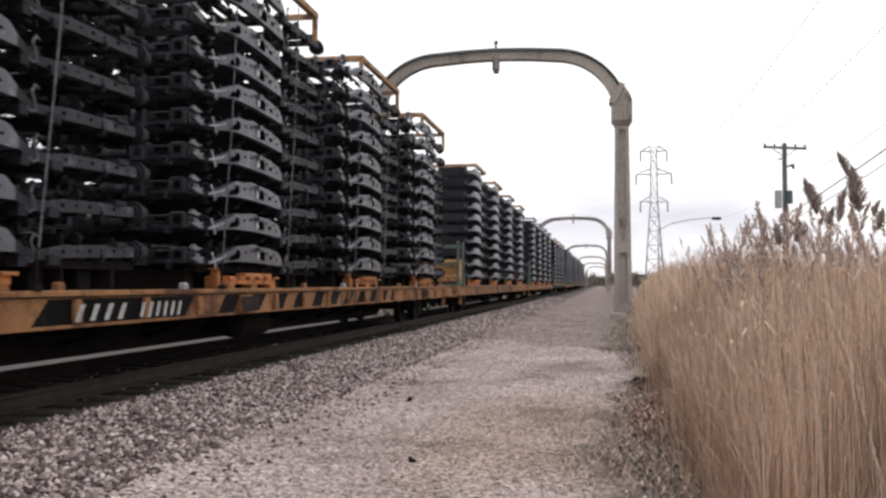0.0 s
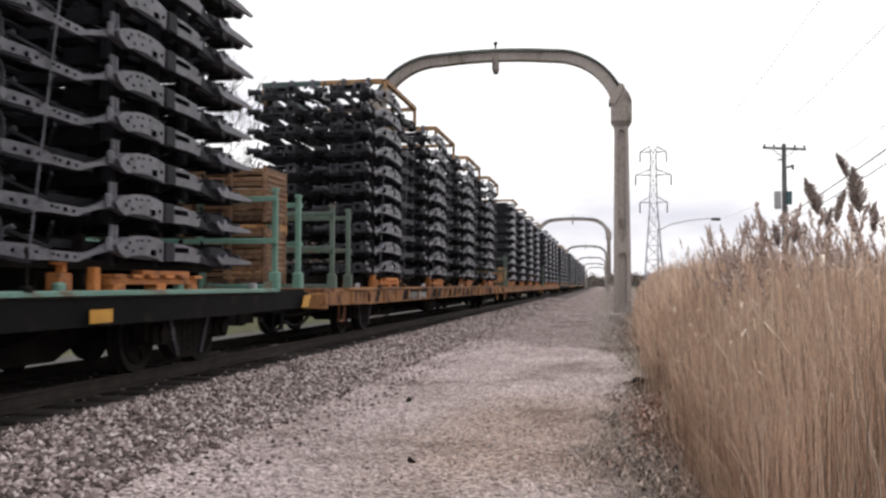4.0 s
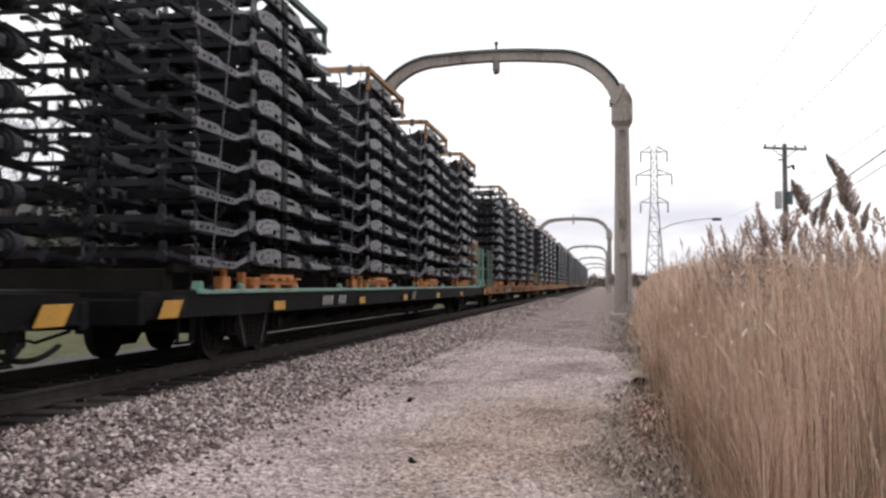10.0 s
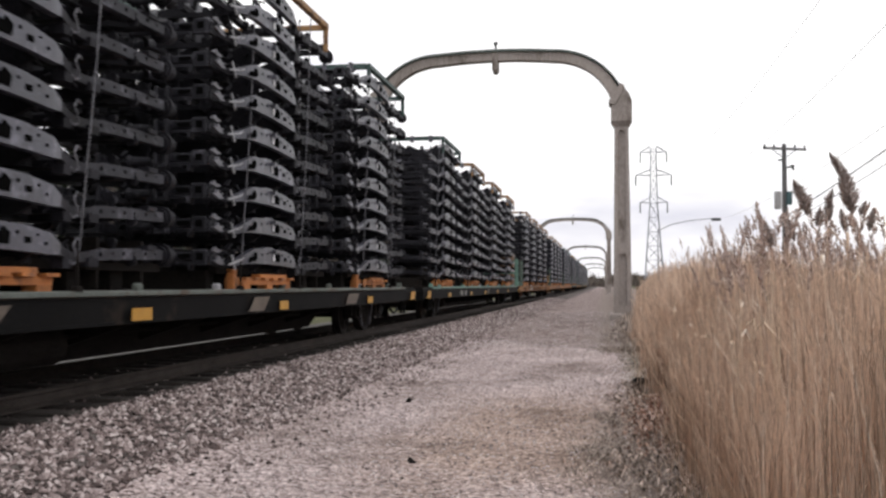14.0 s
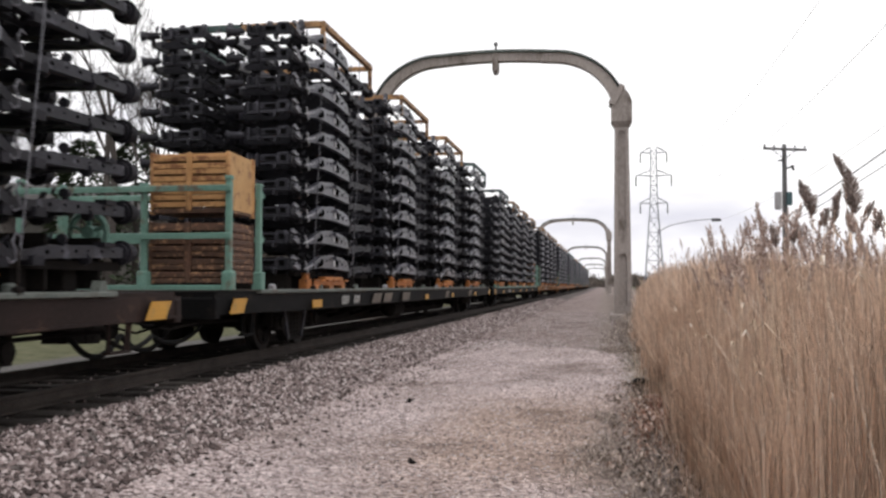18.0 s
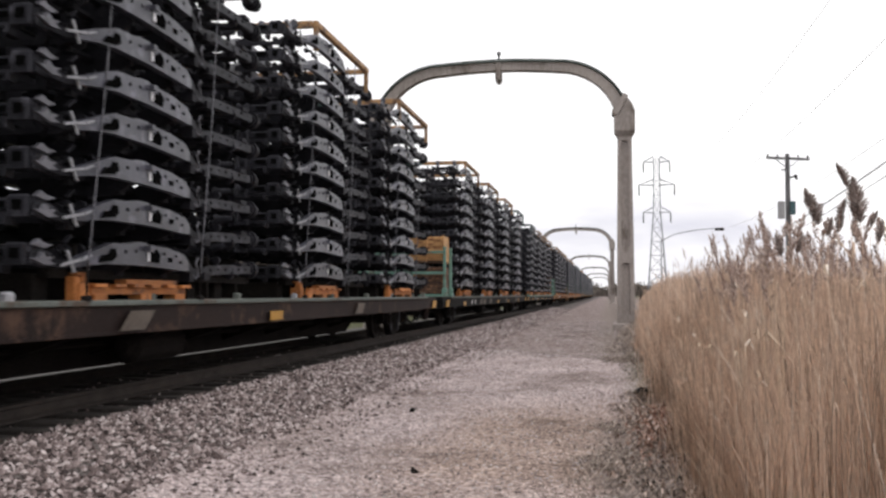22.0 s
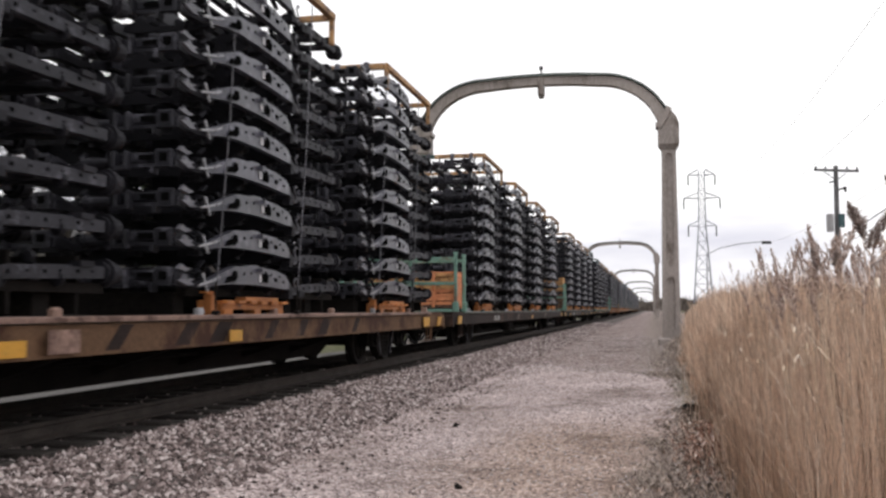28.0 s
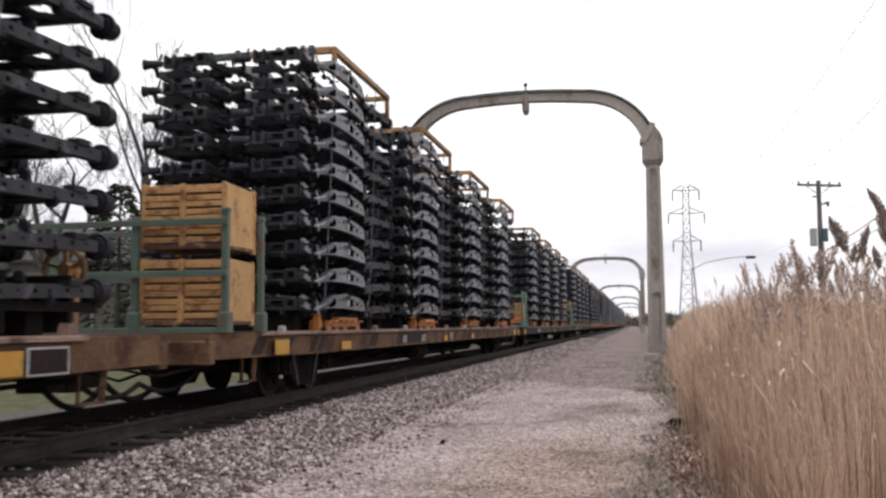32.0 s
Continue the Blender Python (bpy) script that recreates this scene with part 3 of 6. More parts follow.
    rib, flange = Shape(), Shape()
    us = [-1 + 2 * i / 60 for i in range(61)]
    def band(s, lo, hi, half):
        v, f = [], []
        for u in us:
            p = centre(u)
            t = (centre(min(1, u + 0.01)) - centre(max(-1, u - 0.01))).normalized()
            nrm = Vector((-t.z, 0, t.x))
            if nrm.dot(p - Vector((0, 0, 5.5))) < 0:
                nrm = -nrm
            k = 1 + 0.55 * abs(u) ** 2
            for y, d in ((-half, lo * k), (half, lo * k), (half, hi), (-half, hi)):
                q = p + nrm * d
                v.append((q.x, y, q.z))
        for i in range(len(us) - 1):
            for k in range(4):
                f.append((i * 4 + k, i * 4 + (k + 1) % 4, i * 4 + 4 + (k + 1) % 4, i * 4 + 4 + k))
        e = (len(us) - 1) * 4
        f += [(3, 2, 1, 0), (e, e + 1, e + 2, e + 3)]
        s.add(v, f)
    band(rib, -0.20, 0.135, 0.20)
    band(flange, 0.136, 0.235, 0.29)
    part("rib", rib, CONCRETE, arch)
    # flange tinted green for the colour fringe against the sky
    part("upper_flange", flange, CONCRETE_DARK, arch, "dark green upper edge with the colour fringe painted in")
    pend = Shape()
    pend.bevel_box(0, 0, ARCH_TOP - 0.42, 0.24, 0.5, 0.80, 0.03)
    pend.box(0, 0, ARCH_TOP - 0.86, 0.18, 0.34, 0.12)
    part("keystone_hanger", pend, CONCRETE, arch)
    pin = Shape().tube([(0, 0, ARCH_TOP - 0.05), (0, 0, ARCH_TOP + 0.24)], 0.035, 8)
    pin.disc(0, 0, ARCH_TOP + 0.29, 0.075, 0.11, 2, 10)
    part("insulator_pin", pin, UNDER, arch, "dark insulator pin on the crown")
    return arch


first_arch = build_arch()
first_arch.matrix_basis = pose(ARCH_X, ARCH_Y, 0)
for i in range(1, 6):
    copy_thing(first_arch, pose(ARCH_X, ARCH_Y + ARCH_STEP * i, -0.02))


# ---- truck chassis frames ----
FRAME_PITCH, LEVELS = 0.41, 10
# stations along a rail: y, half width, z, thickness, height
RAIL_LINE = ((0.0, 0.45, 0.15, 0.05, 0.10), (0.16, 0.46, 0.15, 0.06, 0.10), (0.32, 0.53, 0.105, 0.06, 0.075), (0.45, 0.60, 0.115, 0.06, 0.075), (0.70, 0.64, 0.175, 0.08, 0.13),
             (0.98, 0.66, 0.225, 0.085, 0.20), (1.60, 0.66, 0.235, 0.085, 0.215), (2.12, 0.66, 0.220, 0.085, 0.215), (2.52, 0.655, 0.185, 0.082, 0.18), (2.66, 0.645, 0.150, 0.08, 0.10),
             (2.85, 0.62, 0.095, 0.07, 0.08), (3.05, 0.57, 0.085, 0.07, 0.08), (3.45, 0.50, 0.11, 0.07, 0.10), (4.0, 0.48, 0.15, 0.07, 0.115),
             (4.5, 0.47, 0.17, 0.065, 0.115), (4.95, 0.47, 0.17, 0.06, 0.11))
# the frame of the black car: two pressed plates, a thin strap and a drilled bar
STRAP_LINE = ((0.34, 0.63, 0.13, 0.06, 0.13), (0.46, 0.56, 0.12, 0.06, 0.08), (0.84, 0.56, 0.12, 0.07, 0.09), (0.96, 0.64, 0.165, 0.08, 0.16),
              (1.66, 0.66, 0.175, 0.085, 0.175), (1.84, 0.66, 0.185, 0.085, 0.18), (2.22, 0.67, 0.205, 0.085, 0.23), (2.60, 0.66, 0.205, 0.085, 0.20), (2.84, 0.63, 0.205, 0.05, 0.09),
              (3.04, 0.61, 0.15, 0.05, 0.045), (3.28, 0.60, 0.095, 0.05, 0.05), (3.36, 0.595, 0.085, 0.055, 0.085), (3.80, 0.575, 0.095, 0.055, 0.085),
              (3.88, 0.57, 0.11, 0.06, 0.125), (4.40, 0.515, 0.125, 0.055, 0.125), (4.75, 0.43, 0.18, 0.05, 0.08), (4.95, 0.42, 0.19, 0.045, 0.06))


def rail_shape(side):
    s = Shape()
    line = [(side * x, y, z, w, h) for y, x, z, w, h in RAIL_LINE]
    # one rail in three blacks: shade painted at its rear, middle gap and bar
    for lo, hi, mi in ((0, 0.46, 2), (0.44, 2.67, 0), (2.65, 3.46, 2), (3.44, 5, 3)):
        s.sweep([p for p in line if lo <= p[1] <= hi], mi)
    o = side * 0.705
    # flat black shapes that draw the dark of openings and slots, and the dark strap
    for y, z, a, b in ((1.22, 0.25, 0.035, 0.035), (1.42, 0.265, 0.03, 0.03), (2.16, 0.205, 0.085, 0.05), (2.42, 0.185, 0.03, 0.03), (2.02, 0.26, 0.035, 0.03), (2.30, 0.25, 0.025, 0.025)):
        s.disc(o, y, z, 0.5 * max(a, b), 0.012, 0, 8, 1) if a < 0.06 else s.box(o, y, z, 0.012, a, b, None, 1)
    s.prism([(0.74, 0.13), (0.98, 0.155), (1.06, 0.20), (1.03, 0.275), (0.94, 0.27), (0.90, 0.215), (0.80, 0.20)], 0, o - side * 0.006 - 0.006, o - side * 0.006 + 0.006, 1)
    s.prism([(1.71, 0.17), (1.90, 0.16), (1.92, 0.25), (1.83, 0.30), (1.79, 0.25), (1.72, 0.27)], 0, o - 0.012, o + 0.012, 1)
    s.prism([(1.30, 0.335), (1.44, 0.36), (1.62, 0.36), (1.70, 0.335)], 0, side * 0.66 - 0.04, side * 0.66 + 0.04)
    s.box(side * 0.735, 1.63, 0.30, 0.07, 0.08, 0.05, None, 0)
    # body mounts and hooks
    s.box(side * 0.60, 2.80, 0.03, 0.12, 0.12, 0.09, None, 2)
    s.box(side * 0.53, 3.35, 0.05, 0.14, 0.16, 0.08, None, 2)
    s.prism([(3.30, 0.07), (3.55, 0.075), (4.85, 0.115), (4.85, 0.215), (3.6, 0.19), (3.36, 0.16)], 0, side * 0.54 - 0.012, side * 0.54 + 0.012, 3)
    s.box(side * 0.52, 4.55, 0.23, 0.12, 0.2, 0.05, None, 2)
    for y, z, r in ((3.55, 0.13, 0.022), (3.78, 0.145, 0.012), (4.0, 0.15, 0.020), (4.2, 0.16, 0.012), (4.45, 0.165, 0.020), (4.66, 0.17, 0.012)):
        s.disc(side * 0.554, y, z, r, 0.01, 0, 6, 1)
    return s


def strap_rail_shape(side, short=False):
    """Thin dark strap, then a drilled bar towards the narrow end; the short ones on top end at the bar."""
    s = Shape()
    line = [(side * x, y, z, w, h) for y, x, z, w, h in STRAP_LINE]
    s.sweep([p for p in line if 0.3 < p[1] < 2.7], 2)
    s.sweep([p for p in line if 2.5 < p[1] < 3.3], 3)
    if not short:
        s.sweep([p for p in line if 3.2 < p[1] < 4.5], 3)
        # drill holes drawn as flat black discs
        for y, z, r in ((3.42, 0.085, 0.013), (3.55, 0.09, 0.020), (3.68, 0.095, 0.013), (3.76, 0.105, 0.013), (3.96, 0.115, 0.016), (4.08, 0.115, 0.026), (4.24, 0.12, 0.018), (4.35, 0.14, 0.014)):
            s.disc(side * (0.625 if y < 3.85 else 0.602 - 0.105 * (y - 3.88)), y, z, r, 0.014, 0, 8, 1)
        s.sweep([(x, y, z, w * 0.7, h * 0.6) for x, y, z, w, h in line if y > 4.3], 2)
        # round stub and upright hook at the end of the bar, pipe stubs behind it
        s.tube([(side * 0.53, 4.44, 0.13), (side * 0.60, 4.44, 0.13)], 0.045, 10, 3)
        s.tube([(side * 0.57, 4.41, 0.12), (side * 0.57, 4.41, 0.30), (side * 0.57, 4.45, 0.37), (side * 0.57, 4.51, 0.40)], 0.018, 6)
        s.tube([(side * 0.30, 4.18, 0.29), (side * 0.42, 4.18, 0.29)], 0.035, 8, 3)
        s.tube([(side * 0.30, 4.04, 0.27), (side * 0.42, 4.02, 0.33)], 0.028, 8, 3)
    # gusset behind the second boss
    s.prism([(0.52, 0.06), (0.90, 0.10), (0.92, 0.25), (0.80, 0.235), (0.66, 0.14)], 0, side * 0.655 - 0.012, side * 0.655 + 0.012, 2)
    # the dark clamp between the bosses
    s.bevel_box(side * 0.705, 1.74, 0.19, 0.06, 0.22, 0.20, 0.012, 2)
    # spring tower and web at the leading end
    c = Shape().bevel_box(side * 0.50, 0.08, 0.18, 0.14, 0.54, 0.24, 0.04)
    c.box(side * 0.30, -0.10, 0.19, 0.50, 0.05, 0.30)
    c.bevel_box(side * 0.36, -0.42, 0.17, 0.36, 0.07, 0.26, 0.02)
    c.tube([(side * 0.50, -0.16, 0.17), (side * 0.50, -0.58, 0.16), (side * 0.50, -0.60, 0.16), (side * 0.50, -0.70, 0.16)], [0.055, 0.045, 0.075, 0.075], 10)
    c.m = [2] * len(c.m)
    s.join(c)
    # paired spacer tubes up to the next frame
    for y in (2.74, 2.82):
        s.tube([(side * 0.64, y, 0.17), (side * 0.64, y, 0.36 if short else 0.41)], 0.024, 8, 3)
    s.bevel_box(side * 0.66, 2.90, 0.23, 0.05, 0.09, 0.13, 0.02, 3)
    return s


def strap_plate_shapes(side):
    """What is bolted outside a strap frame: an arched boss with drawn-on holes, a smaller one with a drawn slot, a
    wedge-shaped hanger.
    """
    q = [(1.88, 0.075), (2.0, 0.105), (2.26, 0.135), (2.52, 0.125), (2.66, 0.095), (2.80, 0.15), (2.85, 0.215), (2.72, 0.275), (2.46, 0.325), (2.22, 0.335), (2.0, 0.315), (1.87, 0.285)]
    s = Shape().prism(q, 0, side * 0.70 - 0.018, side * 0.70 + 0.018)
    o = side * 0.719
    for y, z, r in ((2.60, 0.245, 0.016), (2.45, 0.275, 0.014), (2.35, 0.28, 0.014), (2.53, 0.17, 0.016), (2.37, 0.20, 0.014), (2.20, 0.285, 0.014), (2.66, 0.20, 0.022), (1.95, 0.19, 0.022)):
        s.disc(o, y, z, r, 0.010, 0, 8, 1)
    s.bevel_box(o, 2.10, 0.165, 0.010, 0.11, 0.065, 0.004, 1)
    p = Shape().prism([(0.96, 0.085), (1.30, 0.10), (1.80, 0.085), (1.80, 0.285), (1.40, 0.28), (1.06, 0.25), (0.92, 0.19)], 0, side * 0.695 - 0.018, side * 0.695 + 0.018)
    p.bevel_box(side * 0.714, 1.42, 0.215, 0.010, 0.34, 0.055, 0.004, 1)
    h = Shape().prism([(-0.70, 0.135), (-0.70, 0.105), (-0.30, 0.09), (0.20, 0.085), (0.33, 0.10), (0.44, 0.165), (0.37, 0.205), (0.28, 0.15), (0.22, 0.165), (0.16, 0.235), (0.08, 0.175), (-0.30, 0.165)], 0, side * 0.685 - 0.022, side * 0.685 + 0.022)
    return ("pressed_plate", s), ("slotted_plate", p), ("spring_hanger", h)


def cross_shapes(open_front=False, airy=False, short=False):
    """The parts across a frame; the frames of the black car are open towards their narrow end."""
    out = []
    a = Shape().bevel_box(0.10, 0.06, 0.205, 0.74, 0.08, 0.10, 0.02)
    a.box(0.12, 0.02, 0.115, 0.56, 0.04, 0.04)
    a.bevel_box(0.36, 0.0, 0.185, 0.20, 0.09, 0.19, 0.02)
    a.box(0.37, -0.05, 0.19, 0.085, 0.012, 0.085, None, 1)
    for x in (-0.20, -0.06):
        a.bevel_box(x, -0.02, 0.17, 0.05, 0.12, 0.20, 0.02)
    a.box(-0.13, -0.02, 0.085, 0.17, 0.12, 0.04)
    a.box(0.14, 0.003, 0.20, 0.16, 0.012, 0.05, None, 1)
    a.tube([(-0.30, 0.04, 0.16), (-0.54, 0.0, 0.15)], [0.05, 0.07], 10)
    a.tube([(-0.54, 0.0, 0.15), (-0.58, -0.01, 0.148)], [0.085, 0.085], 12)
    a.prism([(0.0, 0.10), (0.30, 0.07), (0.34, 0.20), (0.06, 0.26)], 0, 0.44, 0.48)
    a.prism([(-0.02, 0.03), (0.10, 0.02), (0.12, 0.10), (0.0, 0.12)], 0, 0.20, 0.24)
    out.append(("rear_crossmember", a))
    d = Shape().beam((-0.54, 3.1, 0.11), (0.52, 3.1, 0.11), 0.22, 0.07)
    d.box(0, 3.1, 0.16, 0.3, 0.14, 0.05)
    if not short:
        out.append(("crossmember", d))
    e = Shape().beam((-0.47, 4.0, 0.13), (0.47, 4.0, 0.13), *((0.07, 0.06) if open_front else (0.14, 0.12)))
    if not open_front:
        e.beam((-0.44, 4.05, 0.15), (0.3, 4.7, 0.17), 0.05, 0.05)
    if not short:
        out.append(("crossmember", e))
    f = Shape().beam((-0.43, 4.75, 0.19), (0.43, 4.75, 0.19), *((0.05, 0.05) if open_front else (0.10, 0.08)))
    if not short:
        out.append(("front_crossmember", f))
    # upright panels and towers added to block the sky seen through the frame
    for y, w, lo, hi in ((0.60, 0.52, 0.08, 0.23), (1.45, 0.60, 0.0, 0.31), (2.40, 0.60, 0.02, 0.28)):
        if (open_front and y > 3.0) or (airy and y > 1.0):
            continue
        g = Shape().prism([(-w, 0.10), (-w * 0.7, lo), (w * 0.7, lo), (w, 0.10), (w, hi - 0.06), (w * 0.6, hi), (w * 0.25, hi - 0.09), (-w * 0.25, hi - 0.09), (-w * 0.6, hi), (-w, hi - 0.06)], 1, y - 0.02, y + 0.02)
        for x in (-0.7 * w, 0.7 * w):
            g.bevel_box(x, y + 0.10, 0.16, 0.12, 0.16, 0.27, 0.03)
        out.append(("spring_tower_panel", g))
    if open_front:
        return out
    # channel added to close off the inside of the frame
    h = Shape().tube([(0.12, 0.62, 0.18), (0.16, 2.0, 0.14), (0.10, 3.4, 0.18), (0.0, 4.7, 0.20)], 0.045, 6)
    h.beam((-0.22, 0.62, 0.24), (-0.30, 3.4, 0.22), 0.10, 0.08)
    out.append(("brake_line_channel", h))
    # small brackets, tubes and stays between the rails
    c, rnd = Shape(), random.Random(8)
    for _ in range(26):
        y = rnd.uniform(0.2, 4.4)
        x = rnd.uniform(0.30, 0.56) * rnd.choice((-1, 1, 1))
        z = rnd.uniform(0.06, 0.30)
        c.beam((x, y, z), (x + rnd.uniform(-0.25, 0.10), y + rnd.uniform(-0.3, 0.3), min(0.37, max(0.02, z + rnd.uniform(-0.2, 0.2)))), rnd.uniform(0.02, 0.06), rnd.uniform(0.015, 0.04))
    for _ in range(8):
        y, z = rnd.uniform(0.3, 4.3), rnd.uniform(0.08, 0.28)
        c.disc(rnd.uniform(0.35, 0.56), y, z, rnd.uniform(0.03, 0.07), 0.05, 1, 8)
    out.append(("inner_bracketing", c))
    return out


def tip_shape(side):
    """The round flange at the front end of a rail."""
    s = Shape()
    s.disc(side * 0.47, 4.97, 0.17, 0.125, 0.05, 1, 14)
    s.tube([(side * 0.47, 4.9, 0.17), (side * 0.47, 5.13, 0.17)], 0.095, 12)
    s.disc(side * 0.47, 5.135, 0.17, 0.06, 0.01, 1, 10, 1)
    for k in range(4):
        a = 0.785 + 1.571 * k
        s.disc(side * 0.47 + 0.108 * math.cos(a), 5.0, 0.17 + 0.108 * math.sin(a), 0.014, 0.02, 1, 6, 1)
    return s


def plate_tip_shape(side):
    """The upright end plate of the narrower frames."""
    s = Shape().bevel_box(side * 0.42, 4.96, 0.21, 0.09, 0.05, 0.24, 0.02)
    s.disc(side * 0.42, 4.99, 0.17, 0.06, 0.07, 1, 10)
    return s


def build_frame(rail, bright, coat, airy=False, short=False):
    fr = thing("truck_chassis", "black coated steel truck chassis frame stacked on a flatcar", "chassis frame", "stacked chassis frames")
    for side in (-1, 1):
        # tips and inner members take the blacks with shade in their colour
        r = part("side_rail", rail(side, True) if short else rail(side), (BLACK if bright else MID, HOLE_DARK, INNER, MID if bright else coat), fr)
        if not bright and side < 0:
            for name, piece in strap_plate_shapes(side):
                part(name, piece, (BLACK if name == "spring_hanger" else coat, HOLE_DARK), fr)
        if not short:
            part("rail_tip", tip_shape(side) if bright else plate_tip_shape(side), (INNER, HOLE_DARK), fr)
        if not bright:
            continue
        if side < 0:
            continue
        t = Shape().box(side * 0.713, 1.665, 0.215, 0.014, 0.05, 0.085)
        part("tag", t, TAG, r, "small white paper tag")
        b = Shape()
        b.prism([(0.425, 0.03), (0.45, 0.04), (0.335, 0.225), (0.31, 0.215)], 0, side * 0.635 - 0.010, side * 0.635 + 0.010)
        b.prism([(0.20, 0.080), (0.52, 0.140), (0.515, 0.162), (0.195, 0.102)], 0, side * 0.655 - 0.010, side * 0.655 + 0.010)
        b.prism([(0.52, 0.138), (0.66, 0.188), (0.66, 0.205), (0.515, 0.162)], 0, side * 0.665 - 0.010, side * 0.665 + 0.010)
        part("bracket", b, BARE, fr, "bare grey steel bracket")
        f = Shape().prism([(-0.14, 0.135), (0.06, 0.085), (0.22, 0.10), (0.12, 0.125), (0.20, 0.165), (0.08, 0.155), (0.02, 0.20), (-0.02, 0.15)], 0, side * 0.58 - 0.02, side * 0.58 + 0.02)
        f.prism([(-0.04, 0.26), (0.14, 0.235), (0.26, 0.27), (0.12, 0.285), (0.05, 0.315)], 0, side * 0.52 - 0.02, side * 0.52 + 0.02)
        part("shackle", f, GREYED, fr, "dull grey spring shackle")
        k = Shape().tube([(0.655, 2.84, 0.06), (0.665, 2.88, 0.02), (0.67, 2.95, 0.05), (0.67, 2.93, 0.12), (0.66, 2.90, 0.19), (0.66, 2.95, 0.26), (0.65, 3.02, 0.24)], 0.010, 6)
        part("hook", k, GREYED, fr, "dull steel S-shaped hook")
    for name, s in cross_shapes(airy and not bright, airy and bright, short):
        p = part(name, s, (MID if name == "rear_crossmember" else INNER, HOLE_DARK), fr)
        if name == "inner_bracketing":
            p["kind"] = "stuff"
    return fr


def whole_frame(rail, narrow, airy=False, short=False):
    s = Shape()
    for side in (-1, 1):
        s.join(rail(side, True) if short else rail(side))
        if narrow:
            for name, piece in strap_plate_shapes(side):
                s.join(piece)
        if short:
            continue
        c = plate_tip_shape(side) if narrow else tip_shape(side)
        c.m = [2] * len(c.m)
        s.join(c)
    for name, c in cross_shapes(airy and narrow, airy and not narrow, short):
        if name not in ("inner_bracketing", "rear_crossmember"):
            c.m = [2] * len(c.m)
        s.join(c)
    # the far column's rails in MID, shade painted in
    return s.mesh("frame", [MID, HOLE_DARK, INNER, MID])


def far_frame():
    """A plainer frame for the head of the train."""
    s = Shape()
    for side in (-1, 1):
        s.sweep([(side * x, y, z, w, h) for y, x, z, w, h in RAIL_LINE])
        s.disc(side * 0.47, 5.0, 0.17, 0.12, 0.12, 1, 8)
    for y in (0.1, 1.15, 2.3, 3.1, 4.15):
        s.box(0, y, 0.16, 1.05, 0.08, 0.26, None, 1)
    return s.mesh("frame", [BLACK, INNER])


FRAME = {False: build_frame(rail_shape, True, BLACK), True: build_frame(strap_rail_shape, False, GREYED),
         "airy": build_frame(rail_shape, True, BLACK, True), "narrow_airy": build_frame(strap_rail_shape, False, GREYED, True),
         "short": build_frame(strap_rail_shape, False, GREYED, True, True)}
SHORT_MESH = whole_frame(strap_rail_shape, True, True, True)
NARROW_AIRY_MESH = whole_frame(strap_rail_shape, True, True)
AIRY_MESH = whole_frame(rail_shape, False, True)
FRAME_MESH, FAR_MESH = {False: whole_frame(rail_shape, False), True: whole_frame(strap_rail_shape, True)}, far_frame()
STACK_Z = DECK_Z + 0.215
COLUMN, FAR_COLUMN = 0.80, -0.635
jit = random.Random(21)
frame_used = set()


def place_near_frames(turned, x, y0, last):
    """One stack of frames, each a thing of its own."""
    for i in range(LEVELS):
        m = pose(x + jit.uniform(-0.012, 0.012), y0 + jit.uniform(-0.02, 0.02), STACK_Z + i * FRAME_PITCH, 0, 0, (180 if turned else 0) + jit.uniform(-0.25, 0.25))
        kind = "airy" if not turned and i >= LEVELS - 2 else "short" if turned and i == LEVELS - 1 else "narrow_airy" if turned and i >= (3 if last else LEVELS - 3) else turned
        ob = copy_thing(FRAME[kind], m) if kind in frame_used else FRAME[kind]
        frame_used.add(kind)
        aboard(ob, m)


def place_stack(mesh, turned, x, y0, label, last=False):
    st = thing("chassis_stack", label, "chassis frames", "stacks of chassis frames")
    for i in range(LEVELS):
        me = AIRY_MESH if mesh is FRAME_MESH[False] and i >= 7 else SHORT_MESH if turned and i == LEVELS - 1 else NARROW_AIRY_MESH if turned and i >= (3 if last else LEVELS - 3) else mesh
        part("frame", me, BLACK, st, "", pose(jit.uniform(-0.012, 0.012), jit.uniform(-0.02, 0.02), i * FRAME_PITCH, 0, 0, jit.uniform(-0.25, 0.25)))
    return aboard(st, pose(x, y0, STACK_Z, 0, 0, 180 if turned else 0))


